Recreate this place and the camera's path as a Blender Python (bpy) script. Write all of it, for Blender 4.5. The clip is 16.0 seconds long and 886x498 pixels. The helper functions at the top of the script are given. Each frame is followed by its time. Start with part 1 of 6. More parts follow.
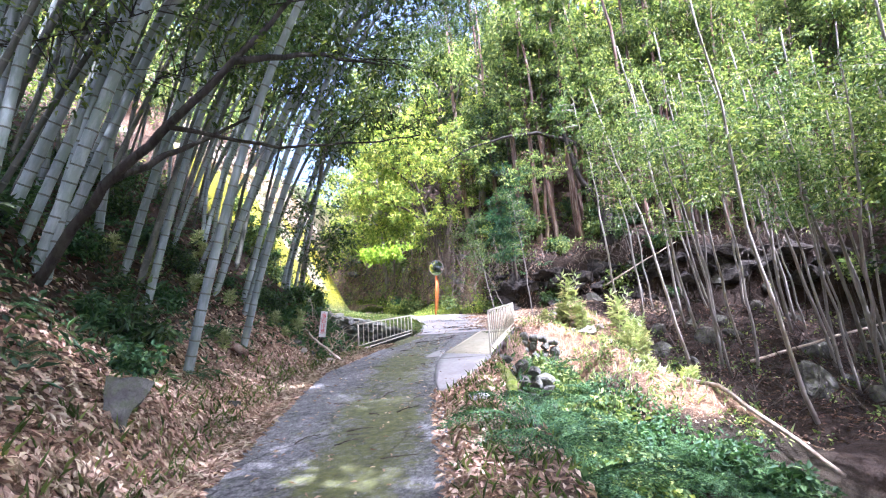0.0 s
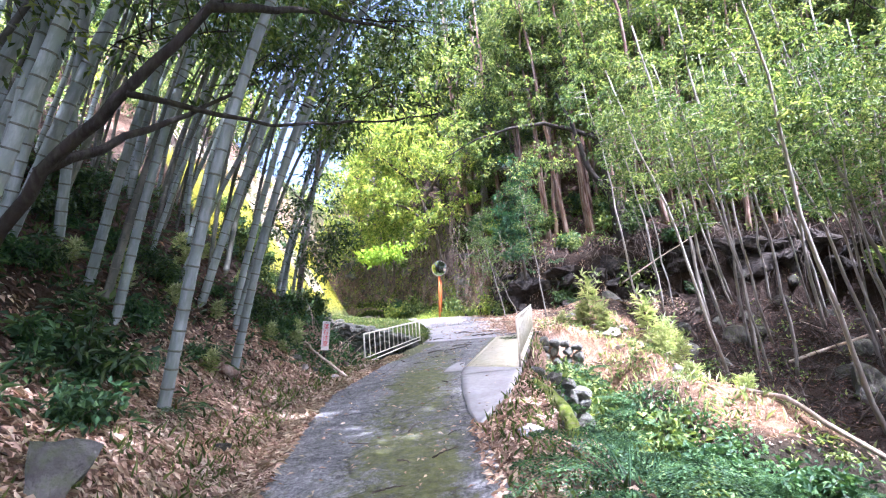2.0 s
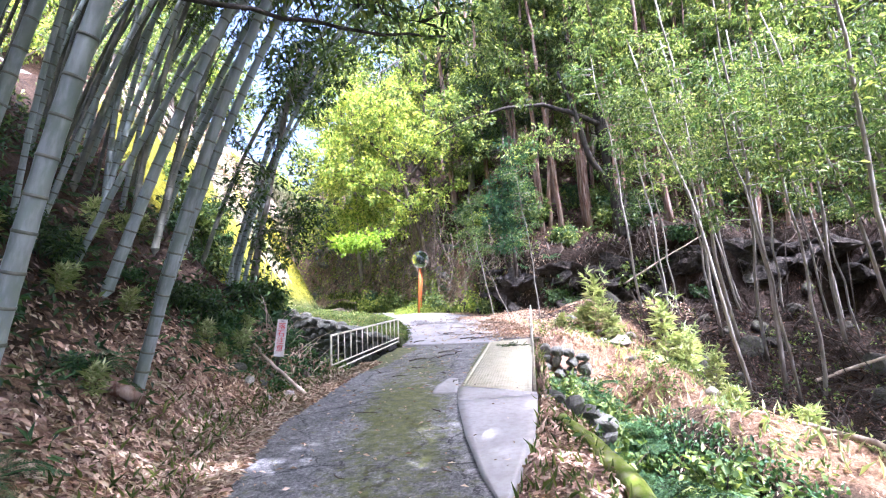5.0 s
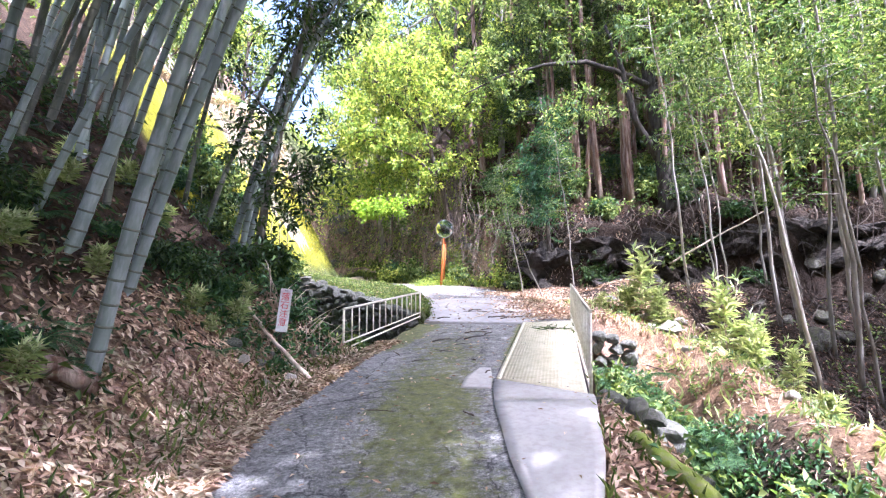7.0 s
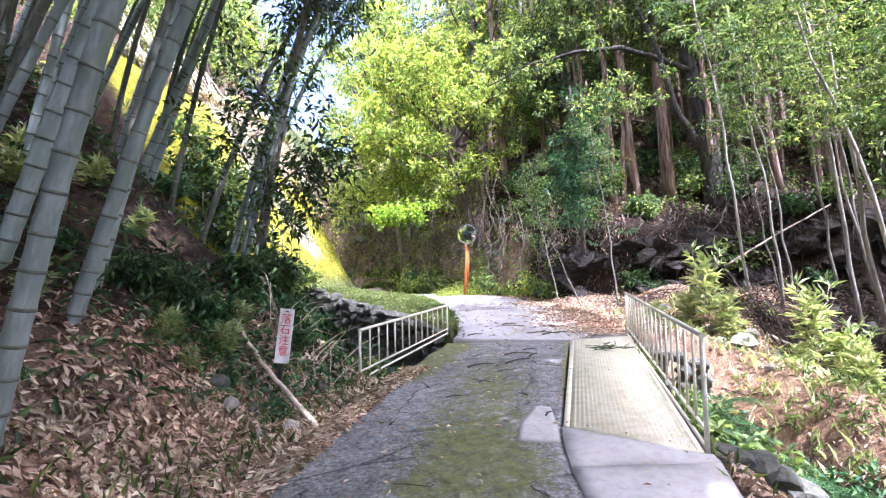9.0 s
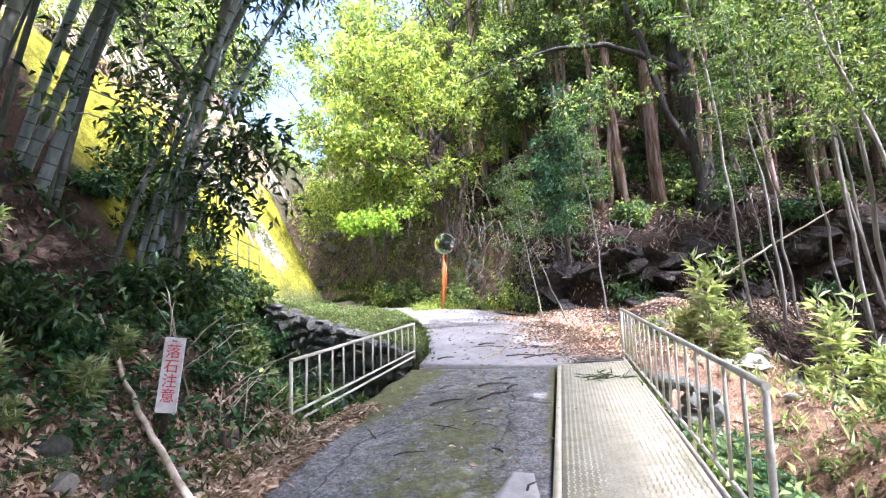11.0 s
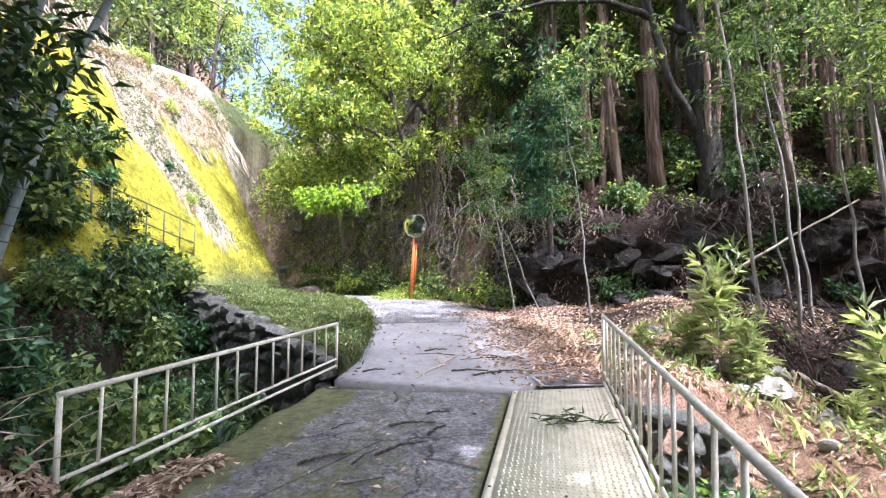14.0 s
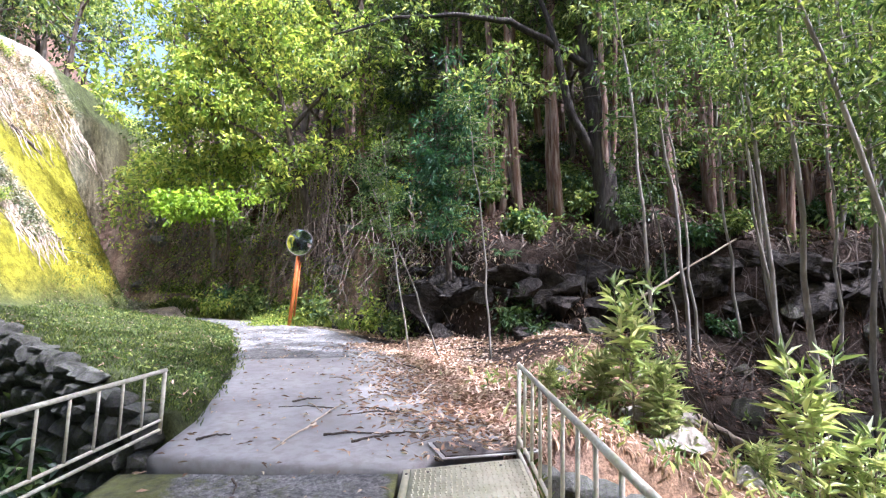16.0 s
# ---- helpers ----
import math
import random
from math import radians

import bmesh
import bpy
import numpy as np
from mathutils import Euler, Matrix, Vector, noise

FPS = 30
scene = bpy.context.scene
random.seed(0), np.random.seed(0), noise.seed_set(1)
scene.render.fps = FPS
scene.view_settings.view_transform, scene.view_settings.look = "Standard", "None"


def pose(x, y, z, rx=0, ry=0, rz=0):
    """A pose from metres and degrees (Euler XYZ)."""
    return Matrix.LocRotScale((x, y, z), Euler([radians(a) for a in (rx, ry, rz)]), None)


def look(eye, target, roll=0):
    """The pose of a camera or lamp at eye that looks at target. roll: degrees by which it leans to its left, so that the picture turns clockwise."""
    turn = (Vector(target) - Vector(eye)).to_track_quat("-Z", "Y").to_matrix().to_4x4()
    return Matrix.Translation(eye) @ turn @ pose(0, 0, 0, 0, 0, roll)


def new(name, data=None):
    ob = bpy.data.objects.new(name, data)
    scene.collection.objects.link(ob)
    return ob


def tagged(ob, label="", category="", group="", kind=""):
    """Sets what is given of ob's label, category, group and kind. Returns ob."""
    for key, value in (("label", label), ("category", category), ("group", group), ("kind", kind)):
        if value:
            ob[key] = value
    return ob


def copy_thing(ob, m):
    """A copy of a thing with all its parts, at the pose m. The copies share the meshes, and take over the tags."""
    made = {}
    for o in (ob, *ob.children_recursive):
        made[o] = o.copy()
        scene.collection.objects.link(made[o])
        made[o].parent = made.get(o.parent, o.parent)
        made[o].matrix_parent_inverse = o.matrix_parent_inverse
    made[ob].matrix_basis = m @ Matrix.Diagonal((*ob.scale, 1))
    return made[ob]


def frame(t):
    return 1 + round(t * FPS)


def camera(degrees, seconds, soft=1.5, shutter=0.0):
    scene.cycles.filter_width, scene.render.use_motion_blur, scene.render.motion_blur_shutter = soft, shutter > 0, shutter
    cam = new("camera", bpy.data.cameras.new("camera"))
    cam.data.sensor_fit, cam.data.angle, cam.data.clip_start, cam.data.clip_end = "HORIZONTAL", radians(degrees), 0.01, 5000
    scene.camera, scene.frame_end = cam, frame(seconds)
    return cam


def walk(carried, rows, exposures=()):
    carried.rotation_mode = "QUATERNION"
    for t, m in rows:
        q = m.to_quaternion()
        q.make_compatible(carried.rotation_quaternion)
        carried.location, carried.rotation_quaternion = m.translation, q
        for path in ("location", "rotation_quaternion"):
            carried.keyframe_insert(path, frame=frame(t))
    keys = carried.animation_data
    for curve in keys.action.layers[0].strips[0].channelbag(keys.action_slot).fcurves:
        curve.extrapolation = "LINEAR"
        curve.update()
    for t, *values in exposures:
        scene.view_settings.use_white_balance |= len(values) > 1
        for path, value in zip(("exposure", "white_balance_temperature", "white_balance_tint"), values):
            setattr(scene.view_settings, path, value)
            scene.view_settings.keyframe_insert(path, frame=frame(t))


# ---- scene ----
cam = camera(86.1, 16.0, soft=1.2)
EXPOSURES = [(0.0, 2.82, 5020, 30), (3.5, 2.78, 5040, 30), (7.0, 2.76, 5110, 29), (10.0, 2.58, 5120, 28), (12.5, 2.36, 5150, 25), (16.0, 2.08, 5160, 25)]
PATH = [
    (0, (0.069, 0.121, 1.419), (0.076, 2.105, 1.67), -3.1),
    (0.5, (-0.042, 0.425, 1.464), (-0.04, 2.411, 1.697), -2.9),
    (1, (-0.144, 0.772, 1.518), (-0.147, 2.762, 1.726), -3.3),
    (1.5, (-0.294, 1.083, 1.54), (-0.292, 3.071, 1.752), -4.1),
    (2, (-0.396, 1.372, 1.597), (-0.362, 3.357, 1.844), -4.5),
    (2.5, (-0.401, 1.739, 1.639), (-0.326, 3.719, 1.907), -3.8),
    (3, (-0.444, 2.09, 1.634), (-0.335, 4.068, 1.911), -2.6),
    (3.5, (-0.523, 2.427, 1.697), (-0.393, 4.405, 1.964), -1.7),
    (4, (-0.554, 2.751, 1.702), (-0.415, 4.73, 1.961), -2.2),
    (4.2, (-0.56, 2.897, 1.735), (-0.418, 4.876, 1.986), -2.6),
    (6.3, (-0.734, 4.315, 1.748), (-0.65, 6.309, 1.88), -1.1),
    (6.5, (-0.715, 4.439, 1.779), (-0.643, 6.434, 1.899), -0.9),
    (7, (-0.729, 4.799, 1.763), (-0.691, 6.796, 1.857), -0.0),
    (7.5, (-0.738, 5.156, 1.78), (-0.744, 7.153, 1.882), 0.0),
    (8, (-0.823, 5.52, 1.806), (-0.872, 7.516, 1.921), -0.1),
    (8.5, (-0.912, 5.848, 1.774), (-0.977, 7.843, 1.887), -0.4),
    (9, (-0.95, 6.202, 1.806), (-0.983, 8.197, 1.934), -1.3),
    (9.5, (-0.956, 6.521, 1.81), (-0.953, 8.514, 1.973), -1.9),
    (10, (-0.935, 6.895, 1.804), (-0.89, 8.887, 1.977), -1.5),
    (10.2, (-0.893, 7.043, 1.804), (-0.838, 9.035, 1.98), -1.7),
    (12.3, (-0.195, 8.279, 1.915), (-0.197, 10.273, 2.073), -1.2),
    (12.5, (-0.122, 8.413, 1.877), (-0.112, 10.408, 2.028), -1.1),
    (13, (0.004, 8.76, 1.927), (0.045, 10.755, 2.068), -0.7),
    (13.5, (0.13, 9.097, 1.912), (0.21, 11.091, 2.043), -0.2),
    (14, (0.189, 9.477, 1.929), (0.252, 11.473, 2.043), 0.3),
    (14.5, (0.141, 9.87, 1.983), (0.219, 11.866, 2.088), 0.9),
    (15, (0.157, 10.157, 1.972), (0.264, 12.15, 2.095), 1.2),
    (15.5, (0.269, 10.467, 2.05), (0.482, 12.45, 2.205), 1.2),
    (16, (0.372, 10.74, 2.057), (0.871, 12.666, 2.268), 1.8),
]
walk(cam, [(t, look(eye, target, roll)) for t, eye, target, roll in PATH], EXPOSURES)

# ---- light ----
SUN_TO = Vector((0.32, -0.32, 0.89)).normalized()
world = bpy.data.worlds.new("sky")
scene.world = world
world.use_nodes = True
wn = world.node_tree
sky = wn.nodes.new("ShaderNodeTexSky")
sky.sky_type = "NISHITA"
sky.sun_disc = False
sky.sun_elevation = math.asin(SUN_TO.z)
sky.sun_rotation = math.atan2(SUN_TO.x, SUN_TO.y)
sky.air_density, sky.dust_density = 1.0, 9.0
wn.links.new(sky.outputs[0], wn.nodes["Background"].inputs[0])
wn.nodes["Background"].inputs[1].default_value = 0.15
sun_data = bpy.data.lights.new("sun", "SUN")
sun_data.energy, sun_data.angle, sun_data.color = 3.2, radians(0.6), (1.0, 0.95, 0.88)
sun = new("sun", sun_data)
sun.matrix_world = look((20, -30, 50), Vector((20, -30, 50)) - SUN_TO)


# ---- materials ----
def ramp(nt, src, stops):
    r = nt.nodes.new("ShaderNodeValToRGB")
    el = r.color_ramp.elements
    while len(el) < len(stops):
        el.new(0.5)
    for e, (p, c) in zip(el, stops):
        e.position, e.color = p, (*c, 1)
    nt.links.new(src, r.inputs[0])
    return r.outputs[0]


def noise_tex(nt, scale, detail=6, rough=0.6, coords="Object", stretch=None):
    tc = nt.nodes.new("ShaderNodeTexCoord")
    src = tc.outputs[coords]
    if stretch:
        mp = nt.nodes.new("ShaderNodeMapping")
        mp.inputs["Scale"].default_value = stretch
        nt.links.new(src, mp.inputs[0])
        src = mp.outputs[0]
    n = nt.nodes.new("ShaderNodeTexNoise")
    n.inputs["Scale"].default_value, n.inputs["Detail"].default_value, n.inputs["Roughness"].default_value = scale, detail, rough
    nt.links.new(src, n.inputs["Vector"])
    return n.outputs[0]


def mix_rgb(nt, a, b, fac, mode="MIX"):
    m = nt.nodes.new("ShaderNodeMix")
    m.data_type, m.blend_type = "RGBA", mode
    for sock, v in ((m.inputs[0], fac), (m.inputs[6], a), (m.inputs[7], b)):
        if isinstance(v, (int, float)):
            sock.default_value = v
        elif isinstance(v, tuple):
            sock.default_value = (*v, 1)
        else:
            nt.links.new(v, sock)
    return m.outputs[2]


def surface(name, c1, c2, scale=3.0, c3=None, scale2=40.0, mix2=0.5, rough=0.9, bump=0.3, bump_scale=60.0, metal=0.0,
            vary=0.0, stretch=None, spec=0.3, dist=0.02):
    """Colours mixed by a broad noise, a third by a fine one, with a relief. vary: change from object to object."""
    m = bpy.data.materials.new(name)
    m.use_nodes = True
    nt = m.node_tree
    b = nt.nodes["Principled BSDF"]
    col = ramp(nt, noise_tex(nt, scale, stretch=stretch), [(0.35, c1), (0.65, c2)])
    if c3:
        f = ramp(nt, noise_tex(nt, scale2, stretch=stretch), [(0.45, (0, 0, 0)), (0.62, (mix2,) * 3)])
        col = mix_rgb(nt, col, c3, f)
    if vary:
        oi = nt.nodes.new("ShaderNodeObjectInfo")
        v = ramp(nt, oi.outputs["Random"], [(0.0, (1 - vary,) * 3), (1.0, (1 + vary,) * 3)])
        col = mix_rgb(nt, col, v, 1.0, "MULTIPLY")
    nt.links.new(col, b.inputs["Base Color"])
    b.inputs["Roughness"].default_value, b.inputs["Metallic"].default_value = rough, metal
    b.inputs["Specular IOR Level"].default_value = spec
    if bump:
        bp = nt.nodes.new("ShaderNodeBump")
        bp.inputs["Strength"].default_value, bp.inputs["Distance"].default_value = bump, dist
        nt.links.new(noise_tex(nt, bump_scale, 8, 0.7, stretch=stretch), bp.inputs["Height"])
        nt.links.new(bp.outputs[0], b.inputs["Normal"])
    return m


def foliage(name, dark, mid, light, through_part=0.35, rough=0.55):
    """Leaves: each its own shade, some light passing through."""
    m = bpy.data.materials.new(name)
    m.use_nodes = True
    nt = m.node_tree
    b = nt.nodes["Principled BSDF"]
    geo = nt.nodes.new("ShaderNodeNewGeometry")
    col = ramp(nt, geo.outputs["Random Per Island"], [(0.0, dark), (0.55, mid), (1.0, light)])
    patch = ramp(nt, noise_tex(nt, 0.9, 3, coords="Object"), [(0.35, (0.7, 0.75, 0.7)), (0.65, (1.25, 1.2, 1.1))])
    col = mix_rgb(nt, col, patch, 1.0, "MULTIPLY")
    nt.links.new(col, b.inputs["Base Color"])
    b.inputs["Roughness"].default_value = rough
    b.inputs["Specular IOR Level"].default_value = 0.35
    tr = nt.nodes.new("ShaderNodeBsdfTranslucent")
    warm = mix_rgb(nt, col, (1.3, 1.25, 0.6), 1.0, "MULTIPLY")
    nt.links.new(warm, tr.inputs[0])
    mx = nt.nodes.new("ShaderNodeMixShader")
    mx.inputs[0].default_value = through_part
    nt.links.new(b.outputs[0], mx.inputs[1])
    nt.links.new(tr.outputs[0], mx.inputs[2])
    nt.links.new(mx.outputs[0], nt.nodes["Material Output"].inputs[0])
    return m


def attr(nt, name, out):
    a = nt.nodes.new("ShaderNodeAttribute")
    a.attribute_name = name
    return a.outputs[out]


def relief(nt, b, height, strength, dist):
    bp = nt.nodes.new("ShaderNodeBump")
    bp.inputs["Strength"].default_value, bp.inputs["Distance"].default_value = strength, dist
    nt.links.new(height, bp.inputs["Height"])
    nt.links.new(bp.outputs[0], b.inputs["Normal"])


def ground_material():
    """Soil of each zone, broken up by clods, crumbs and bits of leaf."""
    m = bpy.data.materials.new("ground_soil")
    m.use_nodes = True
    nt = m.node_tree
    b = nt.nodes["Principled BSDF"]
    col = attr(nt, "soil", "Color")
    for scale, lo, hi in ((0.8, 0.65, 1.35), (5.0, 0.5, 1.5), (34.0, 0.45, 1.6)):
        col = mix_rgb(nt, col, ramp(nt, noise_tex(nt, scale, 7, 0.65), [(0.3, (lo, lo, lo)), (0.7, (hi, hi * 0.98, hi * 0.95))]), 1.0, "MULTIPLY")
    nt.links.new(col, b.inputs["Base Color"])
    b.inputs["Roughness"].default_value, b.inputs["Specular IOR Level"].default_value = 0.95, 0.15
    relief(nt, b, noise_tex(nt, 9.0, 10, 0.75), 1.0, 0.14)
    return m


def asphalt_material():
    """Worn asphalt: grit, tar patches, cracks, and moss where it is laid down."""
    m = bpy.data.materials.new("old_asphalt")
    m.use_nodes = True
    nt = m.node_tree
    b = nt.nodes["Principled BSDF"]
    col = ramp(nt, noise_tex(nt, 1.1, 5), [(0.3, (0.122, 0.119, 0.11)), (0.7, (0.22, 0.215, 0.20))])
    for scale, lo, hi in ((7.0, 0.55, 1.4), (28.0, 0.5, 1.55), (110.0, 0.4, 1.8)):
        col = mix_rgb(nt, col, ramp(nt, noise_tex(nt, scale, 5, 0.7), [(0.32, (lo,) * 3), (0.68, (hi,) * 3)]), 1.0, "MULTIPLY")
    tc = nt.nodes.new("ShaderNodeTexCoord")
    warp = mix_rgb(nt, tc.outputs["Object"], noise_tex(nt, 2.2, 6, 0.7), 0.55, "ADD")
    vo = nt.nodes.new("ShaderNodeTexVoronoi")
    vo.feature = "DISTANCE_TO_EDGE"
    vo.inputs["Scale"].default_value = 0.85
    nt.links.new(warp, vo.inputs["Vector"])
    crack = ramp(nt, vo.outputs["Distance"], [(0.0, (0.18,) * 3), (0.006, (0.3,) * 3), (0.014, (1, 1, 1))])
    col = mix_rgb(nt, col, crack, 0.85, "MULTIPLY")
    green = ramp(nt, noise_tex(nt, 11, 6), [(0.3, (0.055, 0.062, 0.016)), (0.7, (0.19, 0.20, 0.042))])
    edge = nt.nodes.new("ShaderNodeMath")
    edge.operation = "MULTIPLY_ADD"
    nt.links.new(noise_tex(nt, 7.5, 9, 0.78), edge.inputs[0])
    edge.inputs[1].default_value = 3.4
    add = nt.nodes.new("ShaderNodeMath")
    add.operation = "SUBTRACT"
    nt.links.new(attr(nt, "wear", "Fac"), add.inputs[0])
    add.inputs[1].default_value = 1.85
    nt.links.new(add.outputs[0], edge.inputs[2])
    fac = ramp(nt, edge.outputs[0], [(0.02, (0, 0, 0)), (0.55, (0.8,) * 3)])
    col = mix_rgb(nt, col, green, fac)
    nt.links.new(col, b.inputs["Base Color"])
    b.inputs["Roughness"].default_value, b.inputs["Specular IOR Level"].default_value = 0.88, 0.3
    relief(nt, b, mix_rgb(nt, noise_tex(nt, 60, 8, 0.75), crack, 0.5, "MULTIPLY"), 0.8, 0.02)
    return m


M_GROUND = ground_material()
M_ASPHALT = asphalt_material()
M_CONCRETE = surface("road_concrete", (0.25, 0.243, 0.228), (0.36, 0.35, 0.33), 1.1, (0.22, 0.20, 0.17), 9, 0.5, 0.85, 0.35, 90, dist=0.01)
M_SLAB = surface("slab_concrete", (0.34, 0.325, 0.295), (0.44, 0.42, 0.385), 1.8, (0.26, 0.24, 0.21), 14, 0.4, 0.85, 0.3, 120, dist=0.008)
M_STONE = surface("grey_stone", (0.075, 0.073, 0.064), (0.20, 0.192, 0.168), 4, (0.10, 0.12, 0.05), 9, 0.6, 0.9, 0.8, 22, vary=0.25, dist=0.04)
M_ROCK = surface("dark_rock", (0.045, 0.042, 0.036), (0.13, 0.12, 0.10), 3, (0.09, 0.10, 0.04), 7, 0.6, 0.95, 0.9, 14, vary=0.2, dist=0.06)
# dark rock, blackened further so its colour carries the shade of the recess
M_LEDGE = surface("shade_blackened_ledge_rock", (0.014, 0.012, 0.010), (0.05, 0.043, 0.035), 2.5, (0.10, 0.085, 0.065), 8, 0.5, 0.95, 1.0, 12, vary=0.3, dist=0.10)
M_OAK = surface("oak_bark", (0.018, 0.015, 0.012), (0.055, 0.045, 0.035), 5, (0.09, 0.085, 0.06), 14, 0.5, 0.95, 1.0, 20, stretch=(1, 1, 0.2), dist=0.04)
M_PALE = surface("pale_stone", (0.30, 0.27, 0.22), (0.48, 0.44, 0.37), 4, (0.30, 0.25, 0.18), 12, 0.5, 0.9, 0.6, 25, vary=0.2, dist=0.03)
M_CREAM = surface("cream_paint", (0.66, 0.62, 0.47), (0.76, 0.73, 0.6), 5, (0.36, 0.27, 0.16), 30, 0.35, 0.5, 0.2, 150, dist=0.004)
M_PLATE = surface("cream_chequer_plate", (0.66, 0.60, 0.41), (0.75, 0.70, 0.52), 2.2, (0.50, 0.46, 0.26), 9, 0.6, 0.55, 0.2, 160, dist=0.004)
M_STEEL = surface("dark_steel", (0.06, 0.055, 0.05), (0.16, 0.13, 0.11), 9, rough=0.7, bump=0.2)
M_RUST = surface("rusted_orange_paint", (0.62, 0.19, 0.035), (0.52, 0.13, 0.03), 8, (0.28, 0.10, 0.04), 30, 0.5, 0.55, 0.2, 80)
M_CULM = surface("bamboo_skin", (0.19, 0.235, 0.195), (0.35, 0.39, 0.36), 2.5, (0.50, 0.53, 0.52), 14, 0.5, 0.45, 0.15, 60, vary=0.22, stretch=(1, 1, 0.25), dist=0.004)
M_NODE = surface("bamboo_node", (0.10, 0.11, 0.08), (0.20, 0.20, 0.15), 12, rough=0.7, bump=0.2)
M_BARK = surface("dark_bark", (0.035, 0.028, 0.022), (0.11, 0.085, 0.062), 5, (0.19, 0.16, 0.12), 16, 0.5, 0.95, 1.0, 22, vary=0.25, stretch=(1, 1, 0.18), dist=0.03)
M_CEDAR = surface("cedar_bark", (0.12, 0.065, 0.042), (0.27, 0.17, 0.12), 6, (0.40, 0.33, 0.27), 12, 0.6, 0.95, 1.0, 30, vary=0.3, stretch=(1, 1, 0.1), dist=0.03)
M_PALEBARK = surface("pale_bark", (0.20, 0.175, 0.14), (0.38, 0.35, 0.30), 5, (0.12, 0.11, 0.07), 12, 0.5, 0.9, 0.7, 25, vary=0.3, stretch=(1, 1, 0.25), dist=0.02)
M_DEADWOOD = surface("dry_wood", (0.32, 0.25, 0.17), (0.52, 0.44, 0.33), 8, (0.18, 0.13, 0.09), 20, 0.5, 0.85, 0.5, 40, vary=0.3, stretch=(1, 1, 0.2), dist=0.01)
# sunlight put into the colour: brighter, yellower than the green leaves
F_BRIGHT = foliage("sunlit_tone_leaves", (0.10, 0.17, 0.04), (0.30, 0.41, 0.085), (0.58, 0.60, 0.16), 0.5)
F_GREEN = foliage("green_leaves", (0.045, 0.085, 0.03), (0.15, 0.225, 0.07), (0.38, 0.44, 0.16), 0.42)
F_DARK = foliage("evergreen_leaves", (0.018, 0.045, 0.016), (0.045, 0.09, 0.028), (0.13, 0.19, 0.06), 0.25, 0.4)
F_LAUREL = foliage("laurel_leaves", (0.03, 0.06, 0.02), (0.09, 0.145, 0.045), (0.26, 0.32, 0.09), 0.45, 0.4)
F_BLUE = foliage("bluish_needles", (0.02, 0.07, 0.04), (0.05, 0.13, 0.07), (0.10, 0.20, 0.10), 0.3)
F_BAMBOO = foliage("bamboo_leaves", (0.04, 0.085, 0.03), (0.10, 0.17, 0.06), (0.24, 0.31, 0.12), 0.4)
F_MAPLE = foliage("lime_leaves", (0.15, 0.26, 0.02), (0.26, 0.40, 0.04), (0.40, 0.54, 0.07), 0.5)
F_FERN = foliage("fern_fronds", (0.03, 0.075, 0.035), (0.065, 0.145, 0.06), (0.15, 0.26, 0.09), 0.3)
F_GRASS = foliage("grass_blades", (0.05, 0.085, 0.02), (0.12, 0.175, 0.04), (0.28, 0.33, 0.10), 0.35)
F_SASA = foliage("pale_dwarf_bamboo", (0.28, 0.38, 0.15), (0.50, 0.58, 0.29), (0.76, 0.76, 0.56), 0.35)
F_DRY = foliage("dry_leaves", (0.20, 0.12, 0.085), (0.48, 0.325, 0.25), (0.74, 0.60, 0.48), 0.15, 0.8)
# shade of hollow, wood and bank put into a darker copy of the dry leaves
F_DRYSHADE = foliage("shaded_dry_leaves", (0.03, 0.018, 0.013), (0.09, 0.05, 0.034), (0.25, 0.155, 0.11), 0.1, 0.85)
F_GREY = foliage("dusty_creeper_leaves", (0.11, 0.13, 0.08), (0.24, 0.26, 0.18), (0.46, 0.46, 0.36), 0.25, 0.7)
F_BRUSH = foliage("dry_brush", (0.22, 0.15, 0.10), (0.44, 0.34, 0.25), (0.66, 0.56, 0.44), 0.2, 0.85)
M_OLDCULM = surface("old_bamboo_skin", (0.055, 0.06, 0.045), (0.15, 0.155, 0.12), 2.5, (0.26, 0.24, 0.18), 12, 0.5, 0.6, 0.2, 50, vary=0.4, stretch=(1, 1, 0.25), dist=0.004)
M_VINE = surface("vine_bark", (0.10, 0.075, 0.055), (0.25, 0.20, 0.15), 6, (0.42, 0.35, 0.28), 14, 0.5, 0.95, 0.6, 30, dist=0.02)


# ---- mesh helpers ----
def fast_mesh(name, verts, faces, mats, index=None):
    """A mesh out of arrays: verts (n, 3), faces (m, 3 or 4)."""
    verts, faces = np.asarray(verts, np.float32), np.asarray(faces, np.int32)
    me = bpy.data.meshes.new(name)
    k = faces.shape[1]
    me.vertices.add(len(verts))
    me.vertices.foreach_set("co", verts.ravel())
    me.loops.add(faces.size)
    me.loops.foreach_set("vertex_index", faces.ravel())
    me.polygons.add(len(faces))
    me.polygons.foreach_set("loop_start", np.arange(0, faces.size, k, dtype=np.int32))
    for m in (mats if isinstance(mats, (list, tuple)) else [mats]):
        me.materials.append(m)
    if index is not None:
        me.polygons.foreach_set("material_index", np.asarray(index, np.int32))
    me.update(calc_edges=True)
    me.validate()
    return me


def smooth(me):
    me.polygons.foreach_set("use_smooth", np.ones(len(me.polygons), bool))
    return me


def put(name, me, parent=None, m=None, label=""):
    ob = new(name, me)
    ob.parent = parent
    if m is not None:
        ob.matrix_basis = m
    return tagged(ob, label)


def part(name, bm, material, parent, label=""):
    me = bpy.data.meshes.new(name)
    bm.to_mesh(me)
    bm.free()
    me.materials.append(material)
    return put(name, me, parent, None, label)


